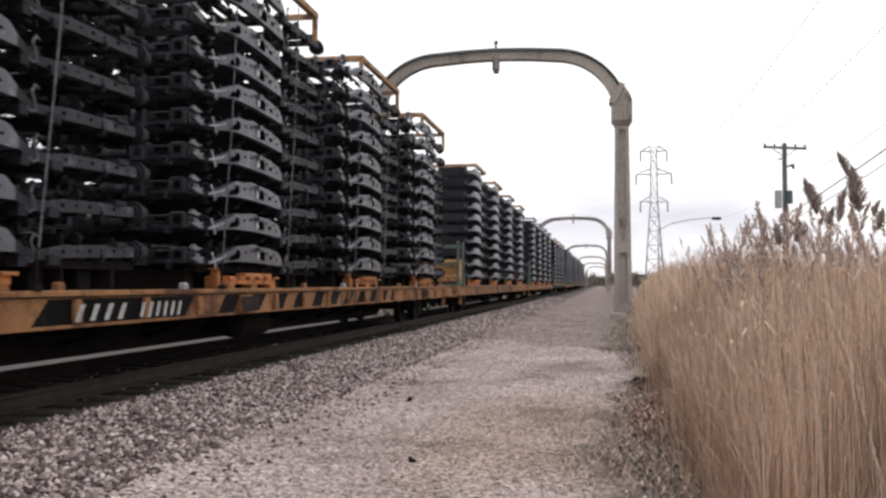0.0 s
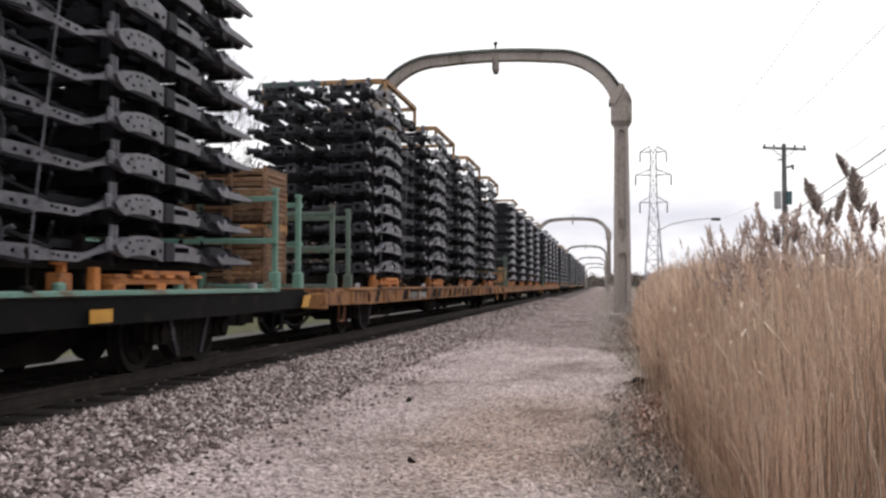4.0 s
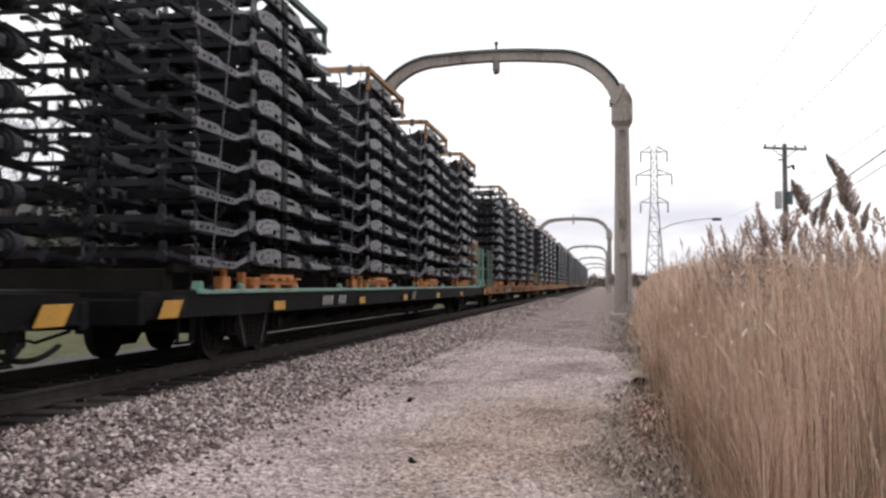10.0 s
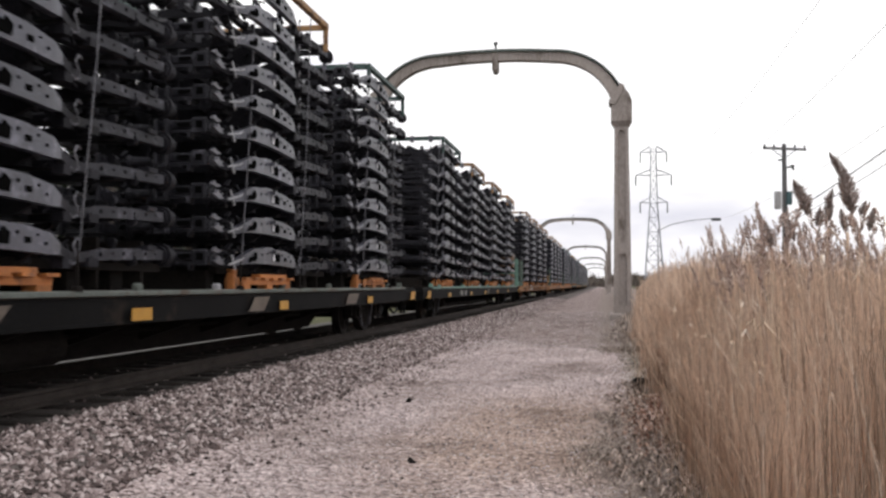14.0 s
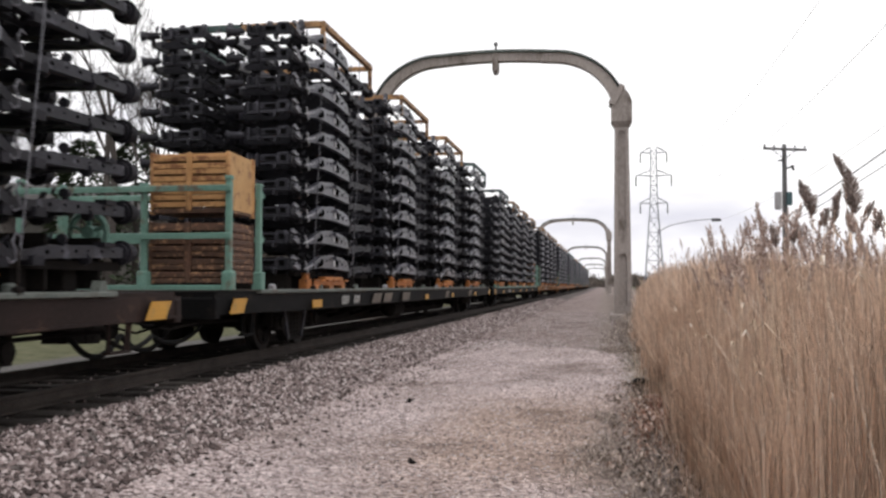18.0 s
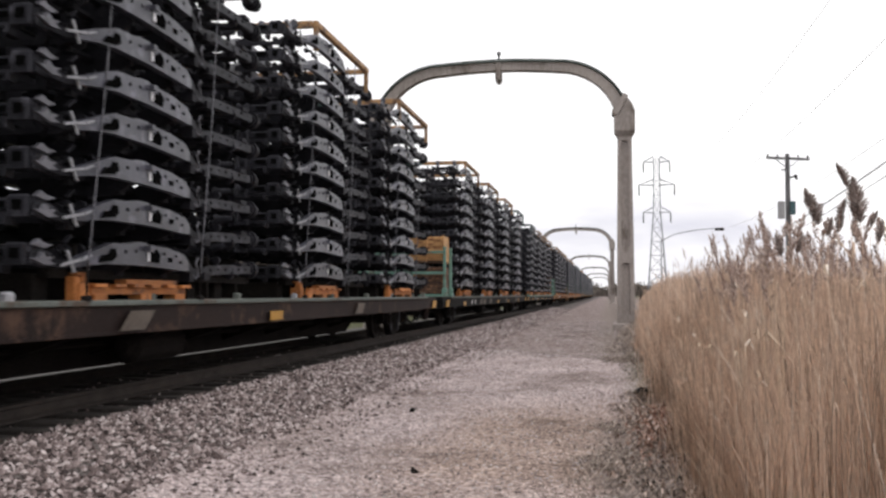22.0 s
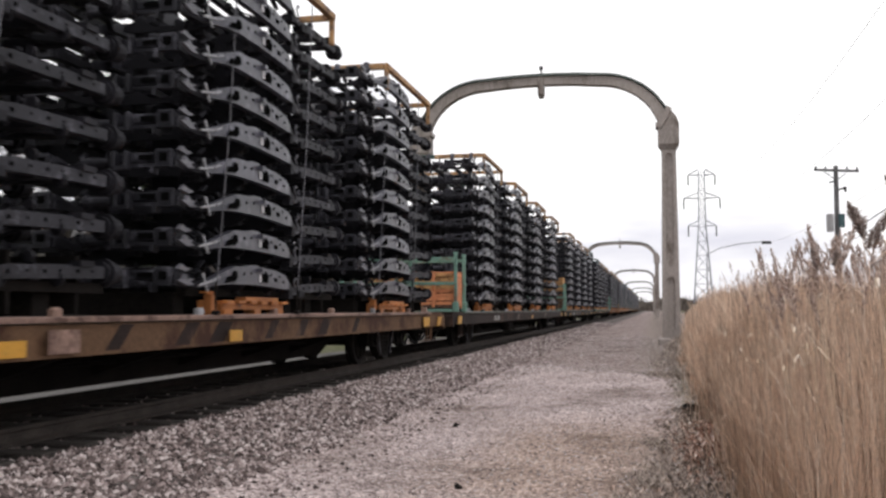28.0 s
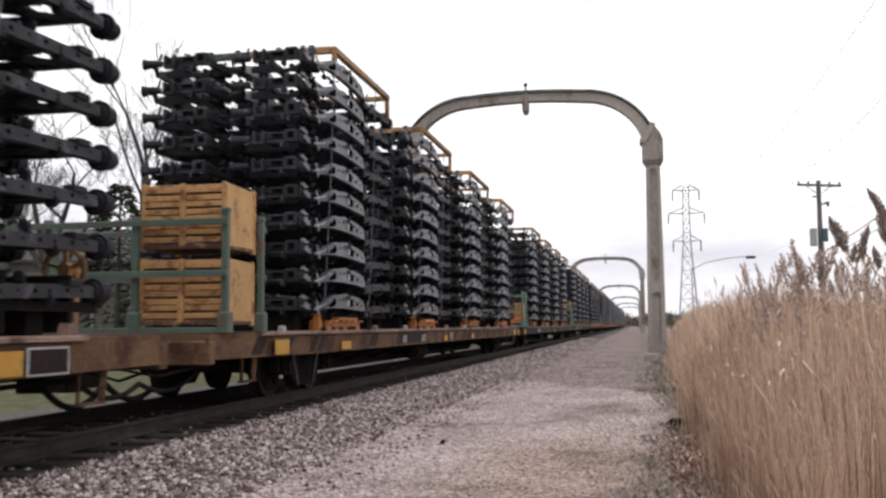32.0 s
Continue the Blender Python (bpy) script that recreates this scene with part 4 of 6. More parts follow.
# ---- frames, pallets and ties that hold the stacks ----
def build_top_frame(mat, label):
    """An open steel frame clamped over two stacks; 2.6 m along, as wide as the car, 3.3 m along."""
    t = thing("top_frame", label, "load frame", "frames clamped over the stacks")
    part("cross_bar", Shape().bevel_box(0.72, -1.62, 0.15, 1.38, 0.09, 0.11, 0.012), mat, t)
    part("cross_bar", Shape().bevel_box(-0.60, -1.62, 0.15, 1.24, 0.09, 0.11, 0.012), TOPGREEN, t, "dark green painted bar")
    part("cross_bar", Shape().bevel_box(0.09, 1.62, 0.13, 2.66, 0.07, 0.09, 0.012), mat, t)
    for x in (-1.27, 1.46):
        part("side_bar", Shape().bevel_box(x, 0, 0.15, 0.09, 3.34, 0.10, 0.012), mat if x > 0 else TOPGREEN, t)
    for x in (-1.27, 1.46):
        for y in (-1.62, 1.62):
            part("corner_post", Shape().bevel_box(x, y, -0.075, 0.075, 0.075, 0.42, 0.01), mat, t)
    for x in (-1.02, -0.62, -0.15, 0.55, 1.1):
        b = Shape().box(x, -1.68, 0.11, 0.10, 0.06, 0.16)
        part("clamp", b.tube([(x, -1.68, 0.17), (x, -1.68, 0.22)], 0.05, 8), BLACK, t, "black clamp block")
    return t


def build_pallet(mat):
    """A block pallet of boards under a stack."""
    p = thing("pallet", "orange painted wooden pallet under a stack of frames", "pallet", "pallets under the stacks")
    for x in (-0.5, 0.0, 0.5):
        part("stringer", Shape().bevel_box(x, 0, 0.09, 0.12, 1.9, 0.07, 0.01), mat, p)
    for i in range(6):
        part("board", Shape().bevel_box(0, -0.86 + i * 0.344, 0.14, 1.24, 0.20, 0.03, 0.005), mat, p)
    for x in (-0.5, 0.5):
        for y in (-0.8, 0.05, 0.8):
            part("block", Shape().bevel_box(x, y, 0.03, 0.15, 0.22, 0.06, 0.008), mat, p)
    part("loose_board", Shape().bevel_box(0.54, 0.12, 0.178, 0.14, 1.05, 0.045, 0.008), mat, p)
    part("bolster", Shape().bevel_box(0.48, -1.12, 0.11, 0.10, 0.10, 0.22, 0.012), mat, p)
    return p


def build_tie_down(lean):
    """A steel lashing from the top of a stack to the deck."""
    c = thing("tie_down", "thin steel cable lashing from stack top to deck", "tie-down", "tie-downs of the loads")
    h = LEVELS * FRAME_PITCH + 0.22
    part("cable", Shape().tube([(0, 0, 0.18), (0.02, lean * 0.5, h * 0.5), (0, lean, h)], 0.008, 5), GREYED, c, "thin grey steel cable")
    part("turnbuckle", Shape().tube([(0, 0, 0.04), (0, 0.0, 0.12), (0, 0.0, 0.30), (0, 0.02, 0.36)], [0.008, 0.014, 0.014, 0.008], 7), UNDER, c)
    part("deck_ring", Shape().bevel_box(0, 0, 0.02, 0.07, 0.10, 0.05, 0.012), UNDER, c)
    return c


# ---- the end racks and what they hold ----
RACK_X = (-1.44, -0.85, 0.30, 1.44)


def build_rack(mat, label):
    """A welded rack across one end of a flatcar: two rows of stakes joined by rails."""
    r = thing("stake_rack", label, "rack", "racks at the car ends")
    for y in (-0.52, 0.52):
        for x in RACK_X if y < 0 else (RACK_X[0], RACK_X[-1]):
            h = 1.40 if abs(x) > 1 else 1.32
            p = part("stake", Shape().bevel_box(x, y, h / 2, 0.08, 0.075, h, 0.012), mat, r)
            part("stake_foot", Shape().bevel_box(x, y, 0.12, 0.15, 0.14, 0.24, 0.02), mat, p)
            part("stake_cap", Shape().bevel_box(x, y, h + 0.015, 0.10, 0.095, 0.05, 0.012), mat, p)
        for z in (0.68, 1.28):
            part("rail", Shape().bevel_box(0, y + (0.058 if y > 0 else -0.058), z, 2.98, 0.045, 0.075, 0.01), mat, r)
    part("floor_bar", Shape().bevel_box(0, -0.52, 0.03, 2.8, 0.08, 0.06, 0.01), mat, r)
    return r


def build_crate(mat, label, ribbed=False, two_tone=False, w=1.04, d=0.92, h=0.80):
    """A folded steel bin: ribbed sides, corner posts, plain end, sloping lip."""
    c = thing("folding_crate", label, "crate", "crates in the racks")
    n = 8
    for y in (-d / 2 + 0.02, d / 2 - 0.02):
        for k in range(n):
            z = 0.09 + (h - 0.14) * (k + 0.5) / n + (0.006 if k % 2 else -0.004)
            part("slat", Shape().bevel_box(0.008 * (k % 3 - 1), y, z, w - 0.05, 0.045 - 0.006 * (k % 2), (h - 0.14) / n - 0.020, 0.010), CRATE_TAN if two_tone and k > 3 else mat, c)
        part("middle_post", Shape().bevel_box(0, y + (0.02 if y > 0 else -0.02), h / 2 + 0.02, 0.07, 0.06, h - 0.06, 0.012), mat, c)
    for x in (-w / 2 + 0.012, w / 2 - 0.012):
        part("end_panel", Shape().prism([(-d / 2 + 0.06, 0.06), (d / 2 - 0.06, 0.06), (d / 2 - 0.03, h * 0.55), (d / 2 - 0.10, h - 0.02), (-d / 2 + 0.06, h)], 0, x - 0.014, x + 0.014), CRATE_END if mat is CRATE_TAN else mat, c)
        for k in range(8 if ribbed else 0):
            z = 0.10 + (h - 0.16) * (k + 0.5) / 8
            part("end_slat", Shape().bevel_box(x + (0.022 if x > 0 else -0.022), 0, z, 0.03, d - 0.16, (h - 0.16) / 8 - 0.03, 0.01), mat, c)
        for y in (-d / 2 + 0.03, d / 2 - 0.03):
            part("corner_post", Shape().bevel_box(x, y, h / 2, 0.055, 0.06, h, 0.012), mat, c)
    part("lid", Shape().bevel_box(0, 0, h - 0.04, w - 0.04, d - 0.06, 0.04, 0.012), mat, c)
    part("base", Shape().bevel_box(0, 0, 0.05, w, d, 0.06, 0.012), CRATE_RUST, c)
    return c


# ---- flatcars ----
def build_wheelset():
    s = Shape()
    for side in (-0.754, 0.754):
        k = 1 if side > 0 else -1
        s.disc(side + 0.03 * k, 0, 0, 0.42, 0.10, 0, 28)
        s.disc(side - 0.045 * k, 0, 0, 0.45, 0.035, 0, 28)
        s.disc(side + 0.075 * k, 0, 0, 0.33, 0.05, 0, 24, 1)
        s.disc(side + 0.095 * k, 0, 0, 0.14, 0.09, 0, 16)
        for a in range(5):
            s.box(side + 0.11 * k, 0.23 * math.cos(a * 1.2566), 0.23 * math.sin(a * 1.2566), 0.02, 0.10, 0.05, Matrix.Rotation(a * 1.2566, 3, 'X'), 1)
    s.tube([(-1.0, 0, 0), (1.0, 0, 0)], 0.08, 12)
    return s.mesh("wheelset", [WHEEL, UNDER], False)


WHEELSET = build_wheelset()
SIDE_FRAME = None


def side_frame_mesh():
    s = Shape()
    o = ((-1.10, 0.36), (-1.10, 0.58), (-0.70, 0.66), (-0.34, 0.74), (0.34, 0.74), (0.70, 0.66), (1.10, 0.58), (1.10, 0.36), (0.62, 0.36), (0.34, 0.12), (-0.34, 0.12), (-0.62, 0.36))
    s.prism(o, 0, -0.07, 0.07)
    for y in (-0.865, 0.865):
        s.bevel_box(0.04, y, 0.44, 0.22, 0.30, 0.24, 0.03)
        s.disc(0.17, y, 0.44, 0.10, 0.05, 0, 12)
    for y in (-0.16, 0.0, 0.16):
        s.tube([(0.02, y, 0.18 + 0.035 * k) for k in range(13)], [0.055 if k % 2 else 0.075 for k in range(13)], 8, 1)
    s.prism([(-0.60, 0.62), (-0.52, 0.66), (-0.28, 0.16), (-0.36, 0.14)], 0, 0.071, 0.10, 2)
    s.prism([(0.60, 0.62), (0.52, 0.66), (0.28, 0.16), (0.36, 0.14)], 0, 0.071, 0.10, 2)
    return s.mesh("side_frame", [UNDER, UNDER, MID])


SIDE_FRAME = side_frame_mesh()
WHEELS = []


def build_bogie(car, y, keyed):
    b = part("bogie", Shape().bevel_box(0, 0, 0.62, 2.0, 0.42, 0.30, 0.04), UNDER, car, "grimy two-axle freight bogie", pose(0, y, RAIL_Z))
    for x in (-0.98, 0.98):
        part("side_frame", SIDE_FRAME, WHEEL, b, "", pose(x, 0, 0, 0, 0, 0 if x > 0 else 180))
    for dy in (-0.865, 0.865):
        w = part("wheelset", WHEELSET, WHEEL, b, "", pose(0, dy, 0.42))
        if keyed:
            WHEELS.append((w, dy))
    return b


def build_car(side_mat, edge_mat, label, keyed, marks, panels, patches, seed, near_side=1, shade_and_repaint=()):
    """An 89-foot flatcar about its middle; +y is the end that leads."""
    car = thing("flatcar", label, "flatcar", "flatcars of the train")
    half = CAR / 2 - 0.46
    r3 = random.Random(seed)
    D = DECK_Z
    # floor and its edge
    part("deck", Shape().box(0, 0, D - 0.055, 2.86, 2 * half - 3.4, 0.09), DECK, car)
    for e in (-1, 1):
        part("end_platform", Shape().box(0, e * (half - 0.9), D - 0.062, 2.86, 1.59, 0.09), side_mat, car)
    for x in (-1, 1):
        part("deck_edge", Shape().bevel_box(x * 1.455, 0, D - 0.024, 0.09, 2 * half - 2.9, 0.048, 0.012), edge_mat, car)
        # side sill: a channel with a deeper middle
        s = Shape()
        s.prism([(-half, D - 0.065), (-half, D - 0.27), (-half + 3.2, D - 0.30), (half - 3.2, D - 0.30), (half, D - 0.27), (half, D - 0.065)], 0, x * 1.44 - 0.015, x * 1.44 + 0.015)
        s.prism([(-half, D - 0.30), (-half, D - 0.27), (-half + 3.2, D - 0.30), (half - 3.2, D - 0.30), (half, D - 0.27), (half, D - 0.30), (half - 3.2, D - 0.33), (-half + 3.2, D - 0.33)], 0, x * 1.40 - 0.06, x * 1.40 + 0.07)
        sill = part("side_sill", s, side_mat, car)
        rib = Shape().bevel_box(0, 0, 0, 0.06, 0.11, 0.21, 0.012).mesh("stake_pocket", [side_mat])
        for i in range(20 if keyed and x == near_side and side_mat is TAN else 0):
            y = -half + 1.7 + i * (2 * half - 3.4) / 19
            part("stake_pocket", rib, side_mat, sill, "", pose(x * 1.475, y, D - 0.185))
        if x != near_side:
            panels_here, marks_here, patches_here = (), (), ()
        else:
            panels_here, marks_here, patches_here = panels, marks, patches
        for y, w in panels_here:
            k = 0.07 * near_side if abs(y) > 13 else 0.0
            top = D - 0.11 if abs(y) > 11 else D - 0.175
            o = [(y - w / 2 - k, D - 0.30), (y + w / 2 - k, D - 0.30), (y + w / 2 + k, top), (y - w / 2 + k, top)]
            part("reflective_panel", Shape().prism(o, 0, x * 1.512 - 0.003, x * 1.512 + 0.003), YELLOW, sill, "yellow reflective panel")
        for y, w, n in marks_here:
            bar = Shape().prism([(near_side * p * w / n, q) for p, q in ((-0.34, -0.075), (-0.04, -0.075), (0.34, 0.075), (0.04, 0.075))], 0, -0.003, 0.003).mesh("mark", [LETTER])
            for k in range(n):
                part("mark", bar, LETTER, sill, "faded white stencilled mark", pose(x * 1.512, y + (k + 0.5) * w / n - w / 2, D - 0.20))
        for y, w in patches_here:
            if seed == 35:
                part("patch_border", Shape().box(x * 1.509, y, D - 0.20, 0.005, w + 0.05, 0.225), LETTER, sill, "white painted border")
            k = 0.0 if side_mat in TANS else 0.11 * near_side
            o = [(y - w / 2 - k, D - 0.295), (y + w / 2 - k, D - 0.295), (y + w / 2 + k, D - 0.105), (y - w / 2 + k, D - 0.105)]
            part("patch", Shape().prism(o, 0, x * 1.512 - 0.0025, x * 1.512 + 0.0025), BROWN if side_mat is TAN or seed == 35 else SCRAPED_EDGE if side_mat is TAN_DULL else PATCH, sill, "repainted patch")
        # slanted dark panels: rib shadows painted on the sill, and repainted patches
        if shade_and_repaint and x == near_side:
            for y, w in shade_and_repaint:
                o = [(y - w / 2 - 0.12, D - 0.30), (y + w / 2 - 0.12, D - 0.30), (y + w / 2 + 0.12, D - 0.075), (y - w / 2 + 0.12, D - 0.075)]
                part("grime_panel", Shape().prism(o, 0, x * 1.4565 - 0.0015, x * 1.4565 + 0.0015), BROWN if side_mat is TAN_DULL else SILL, sill, "dark slanted panel, repaint patch and painted rib shadow")
        # open step at the corner
        for e in (-1, 1):
            st = Shape()
            for dy in (-0.2, 0.2):
                st.beam((x * 1.40, e * (half - 1.25) + dy, D - 0.28), (x * 1.38, e * (half - 1.25) + dy * 0.9, D - 0.60), 0.02, 0.06)
            st.box(x * 1.38, e * (half - 1.25), D - 0.60, 0.08, 0.40, 0.025)
            part("corner_step", st, side_mat, car)
            part("stake_socket", Shape().prism([(-0.08, 0.0), (0.08, 0.0), (0.04, 0.10), (-0.04, 0.10)], 0, -0.05, 0.05), edge_mat, car, "", pose(x * 1.38, e * (half - 1.6), D))
    # fish-bellied centre sill, cross bearers, brake gear
    deep = 0.735 if side_mat in TANS else 0.76
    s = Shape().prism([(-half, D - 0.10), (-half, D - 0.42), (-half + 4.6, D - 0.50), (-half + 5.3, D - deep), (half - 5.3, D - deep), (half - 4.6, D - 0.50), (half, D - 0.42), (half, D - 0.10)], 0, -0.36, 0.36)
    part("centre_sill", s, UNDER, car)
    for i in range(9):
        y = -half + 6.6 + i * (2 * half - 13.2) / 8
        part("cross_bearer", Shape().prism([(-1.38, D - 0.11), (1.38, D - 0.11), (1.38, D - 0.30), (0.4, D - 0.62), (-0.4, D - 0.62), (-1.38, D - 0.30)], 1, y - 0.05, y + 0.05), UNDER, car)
    part("brake_reservoir", Shape().tube([(0.85, -2.1, D - 0.52), (0.85, -2.0, D - 0.52), (0.85, -0.9, D - 0.52), (0.85, -0.8, D - 0.52)], [0.08, 0.19, 0.19, 0.08], 14), UNDER, car)
    part("brake_pipe", Shape().tube([(0.62, -half + 0.2, D - 0.45), (0.62, -half + 6, D - 0.48), (0.62, half - 6, D - 0.48), (0.62, half - 0.2, D - 0.45)], 0.025, 6), UNDER, car)
    for e in (-1, 1):
        part("end_sill", Shape().bevel_box(0, e * (half - 0.08), D - 0.22, 2.94, 0.16, 0.26, 0.02), side_mat, car)
        cp = Shape().bevel_box(0, e * (half + 0.12), D - 0.47, 0.30, 0.55, 0.26, 0.03)
        cp.bevel_box(0.06 * e, e * (half + 0.40), D - 0.47, 0.34, 0.26, 0.30, 0.06)
        part("coupler", cp, UNDER, car, "grimy knuckle coupler")
        for x, sag, r in ((0.55, 0.70, 0.034), (0.95, 0.60, 0.028)):
            h = Shape().tube([(x - 0.06 * u / 12, e * (half - 0.75 + 0.1 * u), D - 0.46 - (sag - 0.46) * 4 * (u / 12) * (1 - u / 12) - 0.006 * u) for u in range(13)], r, 8)
            part("brake_hose", h, HOSE, car, "drooping black brake hose")
        lever = Shape().tube([(1.35, e * (half - 0.12), D - 0.36), (0.9, e * (half + 0.05), D - 0.48), (0.3, e * (half + 0.18), D - 0.36)], 0.016, 6)
        part("uncoupling_lever", lever, UNDER, car)
        build_bogie(car, e * (CAR / 2 - 4.1) + 0.33 * near_side - 0.22 * e, keyed)
    # hand brake wheel on its stand at the leading end
    if near_side > 0:
        tint = MINT if seed in (33, 34) else TOPTAN if seed == 35 else edge_mat
        stand = part("brake_stand", Shape().bevel_box(0.68, half - 0.45, D + 0.30, 0.10, 0.08, 0.60, 0.012).bevel_box(0.68, half - 0.45, D + 0.60, 0.17, 0.14, 0.18, 0.02), tint, car)
        ring = [(0.68 + 0.21 * math.cos(q), half - 0.60, D + 0.62 + 0.21 * math.sin(q)) for q in [math.pi * k / 10 for k in range(21)]]
        wh = Shape().tube(ring, 0.034, 6)
        for k in range(5):
            q = 2 * math.pi * k / 5 + 0.3
            wh.beam((0.68, half - 0.57, D + 0.62), (0.68 + 0.20 * math.cos(q), half - 0.60, D + 0.62 + 0.20 * math.sin(q)), 0.05, 0.03)
        wh.disc(0.68, half - 0.58, D + 0.62, 0.07, 0.09, 1, 10)
        part("brake_wheel", wh, tint, stand, "spoked hand brake wheel")
    # lashing winches and sockets along the deck edge
    for i in range(11 if keyed else 0):
        y = -half + 2.4 + i * 2.26 + r3.uniform(-0.2, 0.2)
        part("winch", Shape().bevel_box(near_side * 1.38, y, D + 0.035, 0.09, 0.11, 0.08, 0.02), edge_mat if i % 3 else BARE, car)
    return car


TOPS = {"tan": build_top_frame(TOPTAN, "ochre painted steel frame clamped over the stacked frames"),
        "green": build_top_frame(TOPGREEN, "dark green steel frame clamped over the stacked frames")}
FAR_TOPS = {k: thing("top_frame", t["label"], "load frame", "frames clamped over the stacks") for k, t in TOPS.items()}
for k, t in FAR_TOPS.items():
    s = Shape()
    for y in (-1.42, 1.42):
        s.box(0, y, 0.12, 2.86, 0.09, 0.10)
    for x in (-1.46, 1.46):
        s.box(x * 0.985, 0, 0.135, 0.09, 2.92, 0.10)
    part("bar_frame", s, TOPTAN if k == "tan" else TOPGREEN, t)
def build_bearers():
    """Timbers across the deck, on which a pair of stacks rests; their dark colour holds the shade under the load."""
    t = thing("timber_bearers", "dark timbers and added gap boards across the deck under the stacks", "timbers", "timbers under the stacks")
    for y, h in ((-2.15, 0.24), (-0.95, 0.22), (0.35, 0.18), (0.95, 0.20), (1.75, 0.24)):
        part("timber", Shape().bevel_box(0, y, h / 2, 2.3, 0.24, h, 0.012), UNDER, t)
    # boards and skids added to close the bright gap under the lowest frames
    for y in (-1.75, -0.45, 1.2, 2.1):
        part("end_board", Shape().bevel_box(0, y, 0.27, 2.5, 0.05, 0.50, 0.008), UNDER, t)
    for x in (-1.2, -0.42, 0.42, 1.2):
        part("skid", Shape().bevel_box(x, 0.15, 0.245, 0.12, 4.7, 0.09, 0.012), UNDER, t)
    return t


BEARERS = build_bearers()
PALLET, TIE_DOWN, BACK_TIE = build_pallet(ORANGE), build_tie_down(0.5), build_tie_down(-0.75)
RACK = {"green": build_rack(RACKGREEN, "sage green steel stake rack on the end of a flatcar"),
        "mint": build_rack(MINT, "mint green steel stake rack on the end of a flatcar")}
CRATES = {"tan": build_crate(CRATE_TAN, "tan ribbed folding steel crate in the rack"),
          "rust": build_crate(CRATE_RUST, "rusty brown ribbed folding crate in the rack", True),
          "brown": build_crate(CRATE_BROWN, "weathered brown slatted crate in the rack", True),
          "orange": build_crate(CRATE_ORANGE, "orange ribbed folding crate with tan upper slats", True, True, 1.04, 0.92, 0.92)}


def build_chock():
    """A stub of timber with a bent keeper, which wedges the bearers."""
    c = thing("timber_chock", "orange painted timber chock wedged on the deck", "chock", "chocks on the decks")
    part("block", Shape().bevel_box(0, 0, 0.08, 0.14, 0.24, 0.16, 0.012), ORANGE, c)
    part("keeper", Shape().bevel_box(0.0, 0.04, 0.20, 0.07, 0.08, 0.07, 0.01).bevel_box(0, -0.02, 0.245, 0.08, 0.18, 0.025, 0.005), ORANGE, c)
    return c


CHOCK = build_chock()
used = set()


def put(proto, m):
    """The first use takes the built thing itself, the others copies."""
    if proto.name in used:
        ob = copy_thing(proto, m)
    else:
        used.add(proto.name)
        ob = proto
    return aboard(ob, m)


def load_car(y0, turned, near, top, tops_mixed, rack, tiers, pallets=True, first=0):
    """Loads the car whose rear joint lies at y0 in the train's space. turned: the rack and the frames face the other way."""
    base = y0 if not turned else y0 + CAR
    d = -1 if turned else 1
    for k in range(first, 4):
        y = base + d * (3.76 + 6.24 * k)
        if near:
            place_near_frames(turned, TRACK_X + COLUMN, y, k == 3)
            place_stack(FRAME_MESH[turned], turned, TRACK_X + FAR_COLUMN, y, "tall stack of black steel truck chassis frames", k == 3)
        else:
            for x in (FAR_COLUMN, COLUMN):
                place_stack(FAR_MESH, turned, TRACK_X + x, y, "distant tall stack of black truck chassis frames")
        kind = tops_mixed[k] if tops_mixed else top
        put(TOPS[kind] if near else FAR_TOPS[kind], pose(TRACK_X, y + (-1.2 if turned else 2.72), STACK_Z + LEVELS * FRAME_PITCH - (0.11 if turned else 0.03)))
        if pallets:
            put(BEARERS, pose(TRACK_X, y + d * 2.5, DECK_Z))
            put(PALLET, pose(TRACK_X + COLUMN + 0.05, y + d * 1.75, DECK_Z, 0, 0, jit.uniform(-1.5, 1.5)))
        if near:
            put(CHOCK, pose(TRACK_X + 1.3, y + d * (3.45 if turned else 0.72), DECK_Z, 0, 0, jit.uniform(-8, 8)))
            for dy in (4.2,) if turned else (0.55, 2.95):
                put(BACK_TIE if turned else TIE_DOWN, pose(TRACK_X + 1.48, y + d * dy, DECK_Z, 0, 0, 180 if turned else 0))
    if rack:
        put(RACK[rack], pose(TRACK_X, base + d * 1.45, DECK_Z))
        for x, dy, names in tiers:
            z = DECK_Z + 0.07
            for name in names:
                put(CRATES[name], pose(TRACK_X + x + jit.uniform(-0.01, 0.01), base + d * (1.45 + dy) + jit.uniform(-0.02, 0.02), z, 0, 0, jit.uniform(-1, 1)))
                z += 0.89


def add_car(i, spec):
    side, edge, label, marks, panels, patches, load = spec
    m = pose(TRACK_X, -CAR * i + CAR / 2, 0, 0, 0, 180 if load["turned"] else 0)
    car = build_car(side, edge, label, True, marks, panels, patches, 30 + i, -1 if load["turned"] else 1, load.get("shade_and_repaint", ()))
    aboard(car, m)
    load_car(-CAR * i, load["turned"], True, load["top"], load.get("mixed"), load["rack"], load["tiers"], True, 2 if i == 5 else 0)


